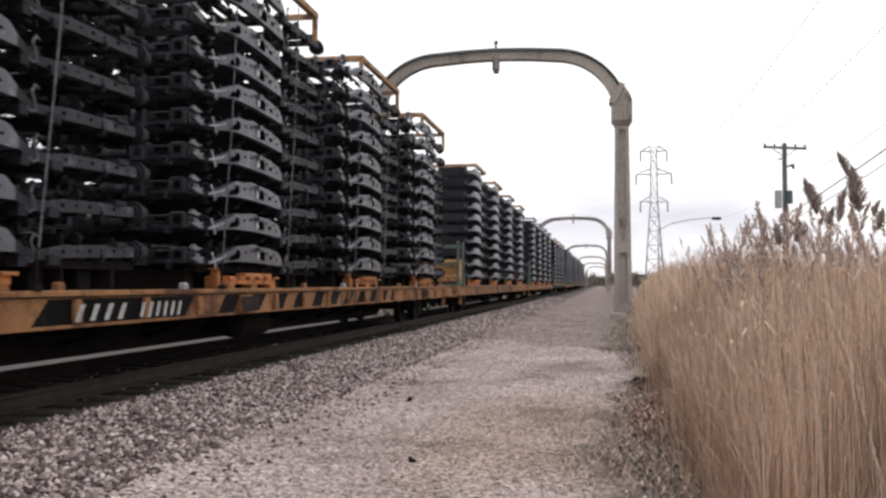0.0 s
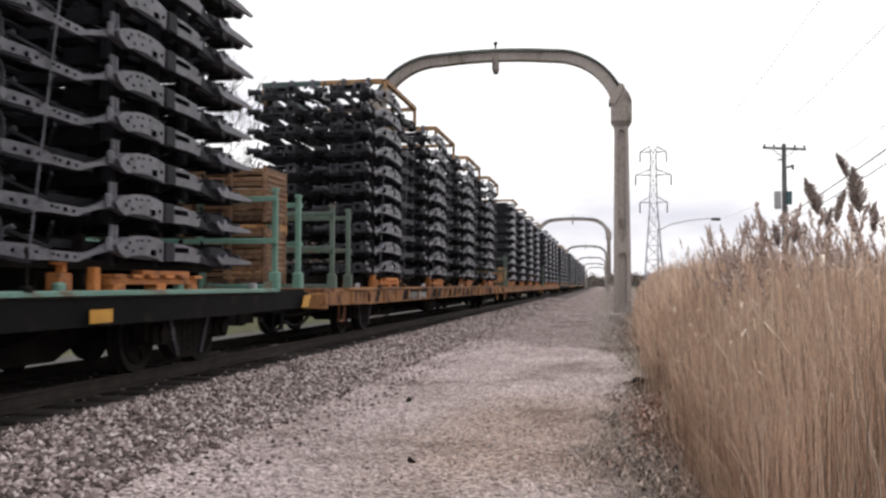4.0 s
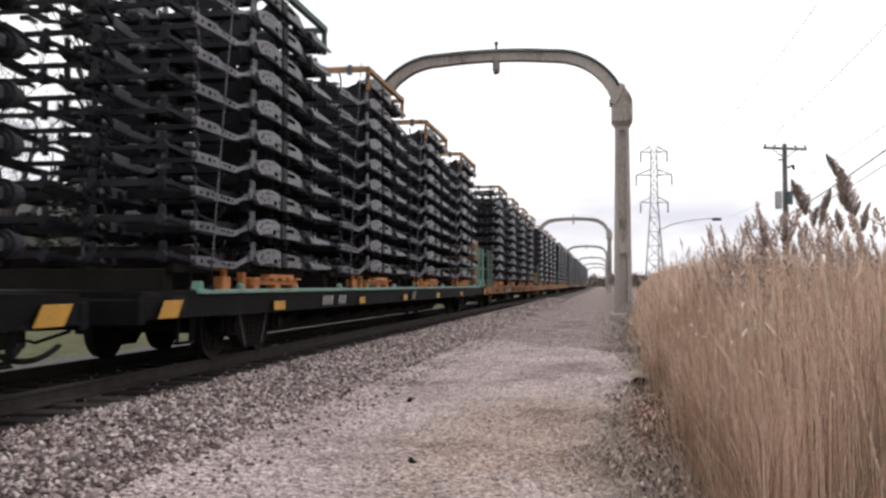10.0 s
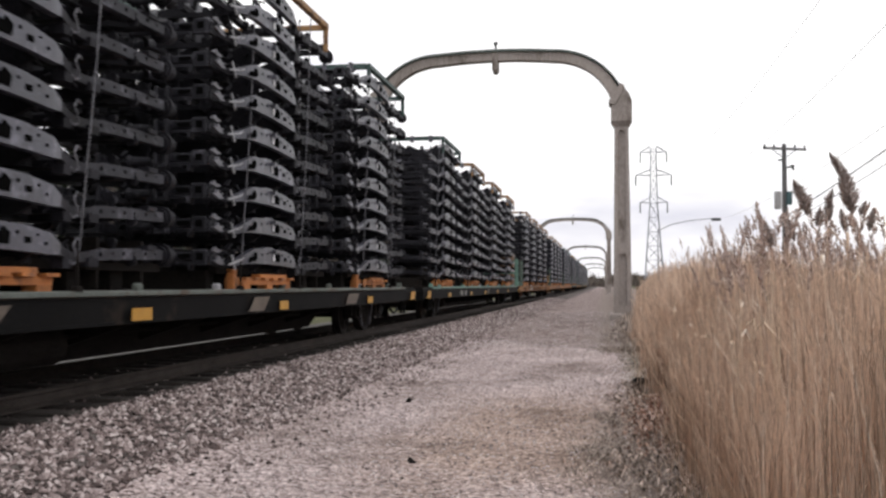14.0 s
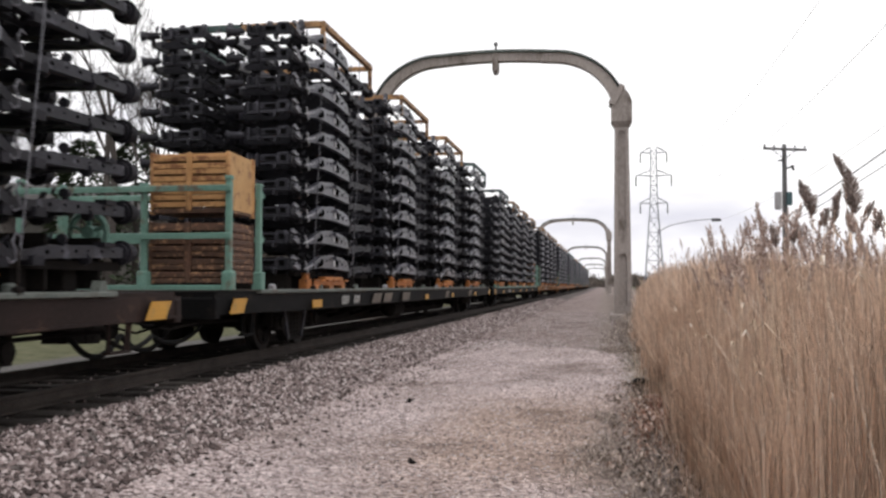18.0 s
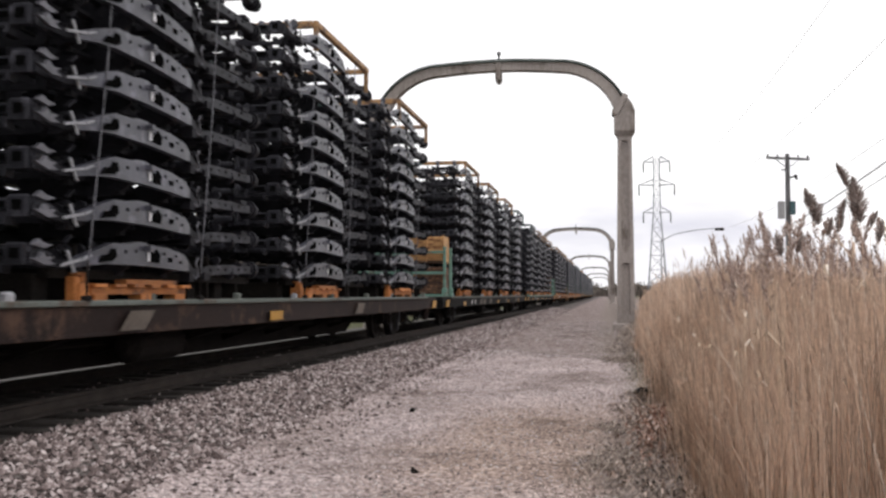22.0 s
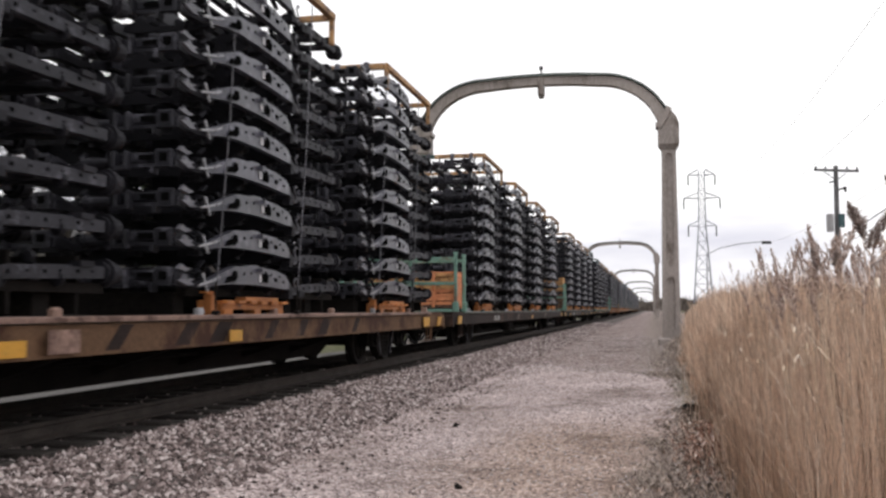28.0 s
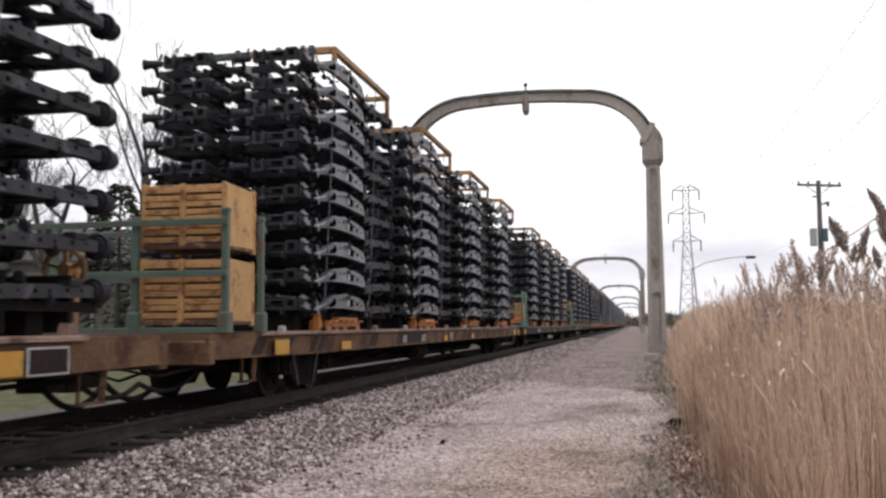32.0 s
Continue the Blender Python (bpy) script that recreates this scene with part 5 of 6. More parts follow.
SPECS = [
    (TAN, TAN, "tan orange painted steel flatcar with worn side sills", [(-6.75, 1.0, 4), (-5.55, 1.0, 6)], [], [(9.4, 0.7), (-3, 0.6)],
     dict(turned=False, top="tan", rack="green", tiers=((-0.26, 0, ("tan", "tan")),), shade_and_repaint=[(-6.2, 2.9), (-10.2, 0.28)] + [(-3.6 + 0.94 * k, 0.48) for k in range(11)])),
    (SILL, MINT, "black flatcar with mint green deck edge", [(7.5, 0.62, 4), (6.6, 0.5, 3)], [(9.9, 0.45), (5.2, 0.4), (1.2, 0.4), (-3.2, 0.4), (-7.6, 0.4), (13.35, 0.45), (-13.72, 0.32)], [(0.2, 0.4)],
     dict(turned=True, top="tan", mixed=("tan", "tan", "tan", "green"), rack="mint", tiers=((0.74, 0.02, ("brown", "brown")), (-0.38, 0.02, ("brown", "brown"))))),
    (SILL, FADED, "dark flatcar with faded green deck edge and patched sides", [(-8.3, 0.5, 4), (-7.5, 0.45, 3)], [(13.35, 0.45), (-13.35, 0.45), (-0.35, 0.42), (-10.0, 0.5), (3.95, 0.35), (9.1, 0.4)], [(2.95, 0.55), (7.75, 0.7), (-3.0, 0.8), (-5.9, 0.7), (-4.9, 0.7)],
     dict(turned=False, top="tan", mixed=("tan", "tan", "tan", "green"), rack="mint", tiers=((0.87, 0, ("rust", "tan")),))),
    (BROWN, FADED, "dark brown flatcar with faded green deck edge", [(-7.95, 0.5, 4), (-7.35, 0.5, 4)], [(13.35, 0.45), (-13.35, 0.45), (1.0, 0.5)], [(-3.0, 0.5), (5.6, 0.5)],
     dict(turned=False, top="tan", rack="mint", tiers=((0.87, 0, ("orange",)), (-0.28, 0, ("orange",))))),
    (TAN_DULL, SCRAPED_EDGE, "tan flatcar with rusty scraped side sills", [(-5.2, 0.35, 2), (-3.5, 0.45, 3)], [(13.25, 0.35), (-11.9, 0.5), (-9.1, 0.5), (12.05, 0.5), (2.8, 0.32), (-1.05, 0.35)], [(-0.4, 0.42)],
     dict(turned=False, top="tan", rack="green", tiers=((0.87, 0, ("tan", "tan")),), shade_and_repaint=[(-4.3, 2.6), (-7.3, 0.5), (-12.55, 0.35), (-11.5, 0.2), (-10.5, 0.2), (-10.15, 0.2)] + [(0.5 + 1.12 * k + 0.2 * math.sin(k * 2.3), 0.22 + 0.07 * (k % 3)) for k in range(7)])),
    (TAN_DULL, SCRAPED_EDGE, "tan flatcar with a yellow end panel", [(-2.0, 0.9, 4)], [(11.2, 0.85)], [(11.95, 0.5)],
     dict(turned=False, top="tan", rack=None, tiers=())),
]
for i, spec in enumerate(SPECS):
    add_car(i, spec)

# the head of the train, seen only far off
far_proto = {"tan": build_car(TAN, TAN, "distant tan painted steel flatcar", False, [], [(9, 0.5)], [(3, 0.7)], 50),
             "dark": build_car(SILL, MINT, "distant dark flatcar with green deck edge", False, [], [(9, 0.5)], [(3, 0.7)], 51)}
for i in range(1, 8):
    put(far_proto["tan" if i in (1, 2, 4, 6) else "dark"], pose(TRACK_X, CAR * i + CAR / 2, 0))
    load_car(CAR * i, False, False, "tan" if i % 2 else "green", None, "green" if i < 5 else None, ((0.87, 0, ("tan",)),) if i == 1 else (), i < 4)


# ---- reeds ----
REED = island_material("dry_reed_straw", [(0.0, (0.31, 0.235, 0.182)), (0.25, (0.61, 0.475, 0.37)), (0.6, (0.80, 0.64, 0.512)), (0.93, (0.90, 0.75, 0.62)), (1.0, (0.94, 0.90, 0.84))], 0.85, 30, 0.5)
PALE_REED = island_material("bleached_reed_straw", [(0.0, (0.62, 0.49, 0.36)), (0.6, (0.86, 0.72, 0.56)), (1.0, (0.95, 0.88, 0.80))], 0.8, 30, 0.3)
TALL_PLUME = island_material("grey_brown_seed_head", [(0.0, (0.26, 0.21, 0.19)), (0.5, (0.43, 0.36, 0.33)), (1.0, (0.70, 0.62, 0.58))], 0.95, 60, 0.55)
DEAD = island_material("dead_leaf_litter", [(0.0, (0.035, 0.028, 0.024)), (0.45, (0.14, 0.105, 0.083)), (0.75, (0.38, 0.275, 0.225)), (1.0, (0.75, 0.62, 0.54))], 0.95, 30)
RUSSET = island_material("russet_dead_leaf", [(0.0, (0.07, 0.035, 0.026)), (0.5, (0.27, 0.145, 0.105)), (0.85, (0.47, 0.315, 0.25)), (1.0, (0.85, 0.74, 0.68))], 0.9, 30)
WEED = island_material("dead_grey_brown_weed", [(0.0, (0.06, 0.048, 0.041)), (0.4, (0.19, 0.154, 0.130)), (0.75, (0.37, 0.31, 0.268)), (1.0, (0.68, 0.58, 0.51))], 0.95, 30)
PLUME = island_material("feathery_reed_plume", [(0.0, (0.30, 0.22, 0.19)), (0.5, (0.52, 0.405, 0.35)), (1.0, (0.80, 0.69, 0.63))], 0.95, 60, 0.5)


def stalk(s, x, y, z, h, r, lean, ang, rnd):
    """A thin bent stem of three sides, with a few dry leaves; returns the tip."""
    dx, dy = math.cos(ang) * lean, math.sin(ang) * lean
    pts = [(x + dx * u * u * h, y + dy * u * u * h, z + u * h * (1 - 0.15 * lean * lean * u)) for u in (0, 0.4, 0.75, 1.0)]
    v = []
    for i, p in enumerate(pts):
        rr = r * (1 - 0.2 * i)
        v += [(p[0] + rr, p[1], p[2]), (p[0] - rr * 0.5, p[1] + rr * 0.87, p[2]), (p[0] - rr * 0.5, p[1] - rr * 0.87, p[2])]
    s.add(v, [(i * 3 + k, i * 3 + (k + 1) % 3, i * 3 + 3 + (k + 1) % 3, i * 3 + 3 + k) for i in range(3) for k in range(3)])
    return pts


def leaf(s, p, length, ang, drop, w):
    """A narrow blade that arches over."""
    c, d = math.cos(ang), math.sin(ang)
    q1 = (p[0] + c * length * 0.45, p[1] + d * length * 0.45, p[2] + length * 0.35)
    q2 = (p[0] + c * length, p[1] + d * length, p[2] + length * (0.35 - drop))
    s.add([(p[0] - d * w * 0.5, p[1] + c * w * 0.5, p[2]), (p[0] + d * w * 0.5, p[1] - c * w * 0.5, p[2]),
           (q1[0] + d * w, q1[1] - c * w, q1[2]), (q1[0] - d * w, q1[1] + c * w, q1[2]), q2], ((0, 1, 2, 3), (3, 2, 4)))


def plume(s, p, h, ang, rnd, n=26, fine=0.035, lean=0.16, girth=0.15):
    """A feathery seed head: fine sprays off a nodding axis, most of them swept to the lee side."""
    c, d = math.cos(ang), math.sin(ang)
    for i in range(n):
        u = (i + rnd.random()) / n
        nod = lean * h * u * u
        bx, by, bz = p[0] + c * nod, p[1] + d * nod, p[2] + h * u * (1 - 0.25 * lean * u)
        wide = girth * h * (1.25 * math.sin(math.pi * min(1.0, 0.10 + 0.92 * u)) ** 0.8 + 0.12) * rnd.uniform(0.35, 1.15)
        a = ang + rnd.gauss(0, 1.25)
        rise = h * rnd.uniform(0.06, 0.20)
        e = (bx + wide * math.cos(a), by + wide * math.sin(a), bz + rise)
        o = rnd.random() * 6.28
        t = h * fine
        m = (bx + 0.6 * wide * math.cos(a) + t * math.cos(o), by + 0.6 * wide * math.sin(a) + t * math.sin(o), bz + 0.45 * rise)
        q = (bx + 0.6 * wide * math.cos(a) - t * math.cos(o), by + 0.6 * wide * math.sin(a) - t * math.sin(o), bz + 0.75 * rise)
        s.add([(bx, by, bz - h * 0.02), m, e, q], ((0, 1, 2, 3),))


def build_reeds():
    rnd = random.Random(11)
    bed, heads, litter = Shape(), Shape(), Shape()

    def edge(y):
        return max(0.60 + 0.010 * y, 0.037 * y) + 0.17 * noise.noise((0, y * 0.35, 2.0)) + 0.13 * noise.noise((5.0, y * 1.3, 2.0))

    for zone, count, y0, y1, power in (("near", 13500, 4.3, 13, 1.2), ("mid", 6200, 11, 34, 1.3), ("far", 3600, 30, 95, 1.2)):
        for _ in range(count):
            y = y0 + (y1 - y0) * rnd.random() ** power
            depth = rnd.random() ** 1.8
            x = edge(y) + depth * min(11.0, 1.2 + 0.36 * y)
            z = ground_height(x, y)
            rim = min(1.0, (x - edge(y)) / 0.7)
            h = (0.75 + 0.62 * rim) * rnd.uniform(0.80, 1.14) + (0.10 if y > 12 else 0)
            if noise.noise((x * 0.6, y * 0.3, 7)) > 0.1:
                h *= 1.08
            if y < 12:
                h *= 0.965
            if y > 9.5 and x < 0.19 * y:
                h += 0.24 * min(1.0, max(0.0, (x - edge(y) - 0.35) / 0.9)) * min(1.0, (y - 9.5) / 1.5)
            fat = (0.0017 + 0.00025 * y) * (rnd.choice((0.6, 0.75, 0.9, 1.1)) if y < 9 else rnd.choice((0.8, 1.0, 1.0, 1.4)))
            p = stalk(bed, x, y, z, h * (0.85 if y < 11 and rnd.random() < 0.1 else 1), fat, abs(rnd.gauss(0, 0.08)) if rnd.random() < 0.86 else rnd.uniform(0.12, 0.5), rnd.random() * 6.28, rnd)
            for _ in range(1 if rnd.random() < (0.10 if y < 8 else 0.4) else 0):
                q = p[rnd.choice((1, 2, 2))]
                leaf(bed, q, rnd.uniform(0.08, 0.20), rnd.random() * 6.28, rnd.uniform(-0.2, 0.4), 0.0016 + 0.00026 * y)
            if rnd.random() < (0.0 if y < 7.2 else 0.045 if y < 10 else 0.055) and rim > 0.6:
                hh = h + rnd.uniform(0.06, 0.25)
                p = stalk(bed, x, y, z, hh, fat, rnd.uniform(0.02, 0.10), -0.5, rnd)
                plume(heads, p[-1], rnd.uniform(0.16, 0.29), rnd.choice((0.2, 2.9, 3.1, 3.4)) + rnd.gauss(0, 0.5), rnd, 80 if y < 14 else 42 if y < 25 else 24, 0.026, rnd.uniform(0.12, 0.4), 0.15)
    # short growth along the edge, leaning over the path
    for _ in range(1700):
        y = 4.5 + 34 * rnd.random() ** 1.6
        x = edge(y) + rnd.gauss(-0.02, 0.10)
        h = rnd.uniform(0.15, 0.62) * (1.0 if x > edge(y) - 0.1 else 0.5)
        stalk(bed, x, y, ground_height(x, y), h, 0.0018 + 0.00025 * y, abs(rnd.gauss(0, 0.24)), 3.14 + rnd.gauss(0, 1.4), rnd)
    pale = Shape()
    for _ in range(260):
        y = 4.8 + 8 * rnd.random() ** 1.2
        x = edge(y) + 0.12 + rnd.random() ** 1.5 * (0.5 + 0.22 * y)
        snapped = rnd.random() < 0.3
        p = stalk(pale, x, y, ground_height(x, y), rnd.uniform(0.5, 0.95) if snapped else rnd.uniform(0.9, 1.5), rnd.uniform(0.0022, 0.0042), abs(rnd.gauss(0, 0.09)), rnd.random() * 6.28, rnd)
        if snapped:
            a, r = rnd.random() * 6.28, rnd.uniform(0.04, 0.16)
            e = (p[-1][0] + math.cos(a) * r, p[-1][1] + math.sin(a) * r, p[-1][2] - rnd.uniform(0.1, 0.45))
            pale.tube([p[-1], e], 0.0028, 3)
        for _ in range(rnd.choice((0, 0, 1, 2))):
            leaf(pale, p[rnd.choice((1, 2, 2, 3))], rnd.uniform(0.06, 0.16), rnd.random() * 6.28, rnd.uniform(0.3, 0.9), rnd.uniform(0.004, 0.009))
    # curled scraps of leaf caught among the stems
    for _ in range(75):
        y = 5.0 + 7 * rnd.random()
        x = edge(y) + 0.05 + rnd.random() ** 1.6 * (0.4 + 0.2 * y)
        leaf(pale, (x, y, ground_height(x, y) + rnd.uniform(0.15, 1.25)), rnd.uniform(0.03, 0.09), rnd.random() * 6.28, rnd.uniform(0.2, 0.8), rnd.uniform(0.006, 0.014))
    solid("pale_reeds", pale, PALE_REED, "paler standing and snapped reeds at the front of the bed", "reeds", kind="stuff")
    # trampled straw and leaves along the foot
    for _ in range(4200):
        y = 4.5 + 9 * rnd.random() ** 1.3 if rnd.random() < 0.75 else rnd.uniform(12, 30)
        x = edge(y) - 0.20 + rnd.gauss(0, 0.18) - (0.16 if noise.noise((y * 0.5, 3, 1)) > 0.1 else 0)
        z = ground_height(x, y) + 0.01
        leaf(litter, (x, y, z), rnd.uniform(0.03, 0.15), rnd.random() * 6.28, rnd.uniform(0.22, 0.42), rnd.choice((0.0018, 0.003, 0.003, 0.006, 0.010)))
    # red-brown dead leaves heaped at the foot of the reeds
    heap = Shape()
    for _ in range(900):
        y = rnd.gauss(10.0, 0.9)
        x = 0.048 * y + rnd.gauss(0, 0.13)
        leaf(heap, (x, y, ground_height(x, y) + rnd.random() ** 2 * 0.16), rnd.uniform(0.03, 0.11), rnd.random() * 6.28, rnd.uniform(0.1, 0.7), rnd.choice((0.004, 0.007, 0.012)))
    solid("dead_leaf_heap", heap, RUSSET, "red-brown dead leaves heaped at the foot of the reeds", "leaves", kind="stuff")
    # dead grass and small weeds: by the near edge, and on the bank by the arch
    weeds = Shape()
    tufts = [(rnd.gauss(0.18, 0.20), rnd.uniform(5.2, 10.5), 0.07) for _ in range(190)] + [(rnd.gauss(-0.12, 0.16), rnd.uniform(6.2, 8.8), 0.06) for _ in range(50)]
    tufts += [(-0.15 + 0.035 * (yy - 18) + rnd.random() ** 0.8 * 0.95, yy, 0.15) for yy in [18 + 26 * rnd.random() ** 1.2 for _ in range(280)]]
    for x, y, h in tufts:
        for _ in range(rnd.randrange(8, 18)):
            bx, by = x + rnd.gauss(0, 0.05 + 0.002 * y), y + rnd.gauss(0, 0.10)
            leaf(weeds, (bx, by, ground_height(bx, by)), h * rnd.uniform(0.5, 1.7), rnd.random() * 6.28, rnd.uniform(-0.5, 0.4), 0.0014 + 0.00018 * y)
    solid("dead_weeds", weeds, WEED, "tufts of grey-brown dead grass and weeds beside the path", "weeds", kind="stuff")
    solid("reed_bed", bed, REED, "dense bed of dry straw-coloured reeds beside the path", "reeds", kind="stuff")
    solid("reed_plumes", heads, PLUME, "feathery brown seed heads above the reed bed", "reeds", kind="stuff")
    solid("reed_litter", litter, DEAD, "fallen straw and dead leaves along the reed edge", "litter", kind="stuff")


build_reeds()
SWAYERS = []


def build_tall_reed(x, y, h, size, ang, seed, lean=0.30):
    """A tall reed close by, that the wind moves."""
    rnd = random.Random(seed)
    r = thing("tall_reed", "tall dry reed with a drooping feathery seed head", "reed", "tall reeds by the path")
    s = Shape()
    p = stalk(s, 0, 0, 0, h, 0.0042, 0.03, ang, rnd)
    part("stem", s, REED, r)
    hd = Shape()
    plume(hd, p[-1], size, ang, rnd, 700, 0.022, lean, 0.195)
    part("seed_head", hd, TALL_PLUME, r)
    lf = Shape()
    for k in range(4):
        leaf(lf, p[1 + k % 2], rnd.uniform(0.25, 0.45), rnd.random() * 6.28, rnd.uniform(0.2, 0.7), 0.009)
    part("leaves", lf, REED, r)
    m = pose(x, y, ground_height(x, y))
    r.matrix_basis = m
    SWAYERS.append((r, m, seed))


# ---- power lines, lamp, far growth ----
def lattice(s, a, b, w0, w1, n, r):
    """Four legs from height a to b with crossed bracing."""
    for k in range(n):
        z0, z1 = a + (b - a) * k / n, a + (b - a) * (k + 1) / n
        h0, h1 = (w0 + (w1 - w0) * k / n) / 2, (w0 + (w1 - w0) * (k + 1) / n) / 2
        c0 = [(-h0, -h0), (h0, -h0), (h0, h0), (-h0, h0)]
        c1 = [(-h1, -h1), (h1, -h1), (h1, h1), (-h1, h1)]
        for i in range(4):
            j = (i + 1) % 4
            s.beam((*c0[i], z0), (*c1[i], z1), r)
            s.beam((*c0[i], z0), (*c1[j], z1), r * 0.6)
            s.beam((*c0[j], z0), (*c1[i], z1), r * 0.6)
            s.beam((*c1[i], z1), (*c1[j], z1), r * 0.6)


def build_pylon():
    p = thing("lattice_pylon", "grey steel lattice transmission pylon with three crossarms", "pylon")
    s = Shape()
    lattice(s, 0, 19.0, 4.4, 1.6, 6, 0.13)
    lattice(s, 19.0, 31.4, 1.6, 1.3, 6, 0.10)
    part("tower", s, PYLON_STEEL, p)
    for z, w in ((19.2, 3.0), (25.4, 3.9), (30.6, 2.9)):
        for side in (-1, 1):
            a = Shape()
            for y in (-0.6, 0.6):
                a.beam((side * 0.7, y, z), (side * w, 0, z + 0.1), 0.16)
                a.beam((side * 0.7, y, z + 1.3), (side * w, 0, z + 0.1), 0.14)
            arm = part("crossarm", a, PYLON_STEEL, p)
            i = Shape().tube([(side * w, 0, z), (side * w, 0, z - 2.3)], 0.13, 6)
            part("insulator_string", i, UNDER, arm)
    return p


def wire(name, a, b, sag, r, label, mat=WIRE):
    pts = []
    for k in range(25):
        u = k / 24
        p = Vector(a).lerp(Vector(b), u)
        p.z -= sag * 4 * u * (1 - u)
        pts.append(p)
    return solid(name, Shape().tube(pts, r, 4), mat, label, "power line", "overhead wires")


PYLON_AT = Vector((11.15, 218, 0.6))
build_pylon().matrix_basis = pose(*PYLON_AT, 0, 0, 0)


def build_pole():
    p = thing("utility_pole", "weathered wooden utility pole with crossarm and transformer", "utility pole")
    part("pole", Shape().tube([(0, 0, -0.2), (0, 0, 5), (0, 0, 10.3)], [0.19, 0.17, 0.13], 10), POLE_WOOD, p)
    arm = part("crossarm", Shape().beam((-1.25, -0.16, 10.08), (1.25, -0.16, 9.92), 0.11, 0.14), POLE_WOOD, p)
    for x in (-1.15, -0.6, 0.6, 1.15):
        part("insulator", Shape().tube([(x, -0.16, 10.07 - 0.064 * x), (x, -0.16, 10.14 - 0.064 * x), (x, -0.16, 10.24 - 0.064 * x)], [0.03, 0.06, 0.035], 8), UNDER, arm)
    br = Shape().beam((-0.7, -0.18, 9.95), (0, -0.16, 9.4), 0.04).beam((0.7, -0.18, 9.95), (0, -0.16, 9.4), 0.04)
    part("brace", br, POLE_WOOD, p)
    part("cutout", Shape().beam((0.1, -0.1, 8.85), (0.55, -0.2, 8.95), 0.09).tube([(0.5, -0.2, 8.7), (0.38, -0.2, 9.0)], 0.07, 8), UNDER, p, "dark fused cutout switch")
    part("cutout", Shape().beam((-0.1, -0.1, 9.35), (-0.4, -0.2, 9.3), 0.08), UNDER, p)
    part("transformer", Shape().tube([(-0.42, -0.15, 6.35), (-0.42, -0.15, 6.4), (-0.42, -0.15, 7.35), (-0.42, -0.15, 7.42)], [0.16, 0.21, 0.21, 0.16], 14), TRANSFORMER, p, "grey transformer can")
    part("bracket_box", Shape().bevel_box(0.22, -0.15, 7.0, 0.34, 0.30, 0.8, 0.03), TEAL_BOX, p, "dark teal switch box")
    return p


POLE_AT = Vector((10.82, 60, -0.38))
build_pole().matrix_basis = pose(*POLE_AT)
for z, far_z, r in ((5.95, 9.9, 0.032), (5.45, 9.2, 0.02)):
    wire("service_cable", POLE_AT + Vector((0.15, 0, z)), (11.6, 6, far_z), 0.35, r, "grey service cable strung beside the reeds")
for z, w in ((16.9, 3.0), (23.1, 3.9), (28.3, 2.9)):
    wire("transmission_line", PYLON_AT + Vector((w, 0, z)), (PYLON_AT.x + w + 1.0, -38, z + 1), 8.6, 0.018, "thin high transmission line against the sky", HAZY_WIRE)


def build_lamp():
    p = thing("street_lamp", "grey street lamp with a long curved arm", "street lamp")
    part("post", Shape().tube([(0, 0, -0.2), (0, 0, 5.0)], [0.06, 0.04], 8), WIRE, p)
    part("arm", Shape().tube([(0, 0, 4.9), (0.9, 0, 5.35), (2.2, 0, 5.62), (3.7, 0, 5.75)], 0.036, 6), WIRE, p)
    part("lamp_head", Shape().bevel_box(3.95, 0, 5.68, 0.62, 0.3, 0.18, 0.05), UNDER, p, "dark lamp head")
    return p


build_lamp().matrix_basis = pose(3.75, 68, 0.25)


def branch(s, a, d, length, r, depth, rnd, twigs, wide=0.6):
    """A limb that splits and thins out."""
    n = 4
    pts, rs = [a], [r]
    p, v = a.copy(), d.copy()
    for i in range(n):
        v = (v + Vector((rnd.gauss(0, 0.14), rnd.gauss(0, 0.14), rnd.gauss(0.05, 0.09)))).normalized()
        p = p + v * (length / n)
        pts.append(p.copy())
        rs.append(max(0.011, r * (1 - 0.62 * (i + 1) / n)))
    (s if depth > 1 else twigs).tube(pts, rs, 6 if depth > 2 else 4 if depth > 1 else 3)
    if depth == 0:
        return
    kids = 3 if depth > 2 else 4
    for k in range(kids):
        i = rnd.choice((2, 3, 4))
        side = Vector((rnd.gauss(0, 1), rnd.gauss(0, 1), rnd.uniform(-0.1, 0.7))).normalized()
        nd = (v * 0.75 + side * (0.30 + 0.66 * wide)).normalized()
        branch(s, pts[i], nd, length * rnd.uniform(0.55, 0.78), rs[i] * 0.62, depth - 1, rnd, twigs, wide)


def build_bare_tree(x, y, h, seed, wide, limbs=5, forks=4):
    rnd = random.Random(seed)
    t = thing("bare_tree", "leafless grey-brown tree beyond the railway", "tree", "bare trees beyond the railway")
    s, tw = Shape(), Shape()
    s.tube([(0, 0, -0.2), (0.05, 0, h * 0.14), (0.1, 0.05, h * 0.32)], [h * 0.024, h * 0.018, h * 0.014], 8)
    for k in range(limbs):
        a = 2 * math.pi * k / limbs + rnd.uniform(-0.4, 0.4)
        branch(s, Vector((0.08, 0.03, h * rnd.uniform(0.2, 0.32))), Vector((math.cos(a) * wide, math.sin(a) * wide, 1)).normalized(), h * (0.32 if limbs > 3 else 0.42), h * 0.0115, forks, rnd, tw, wide)
    part("trunk", s, BARK, t)
    part("twig_growth", tw, BARK, t)["kind"] = "stuff"
    t.matrix_basis = pose(x, y, 0)


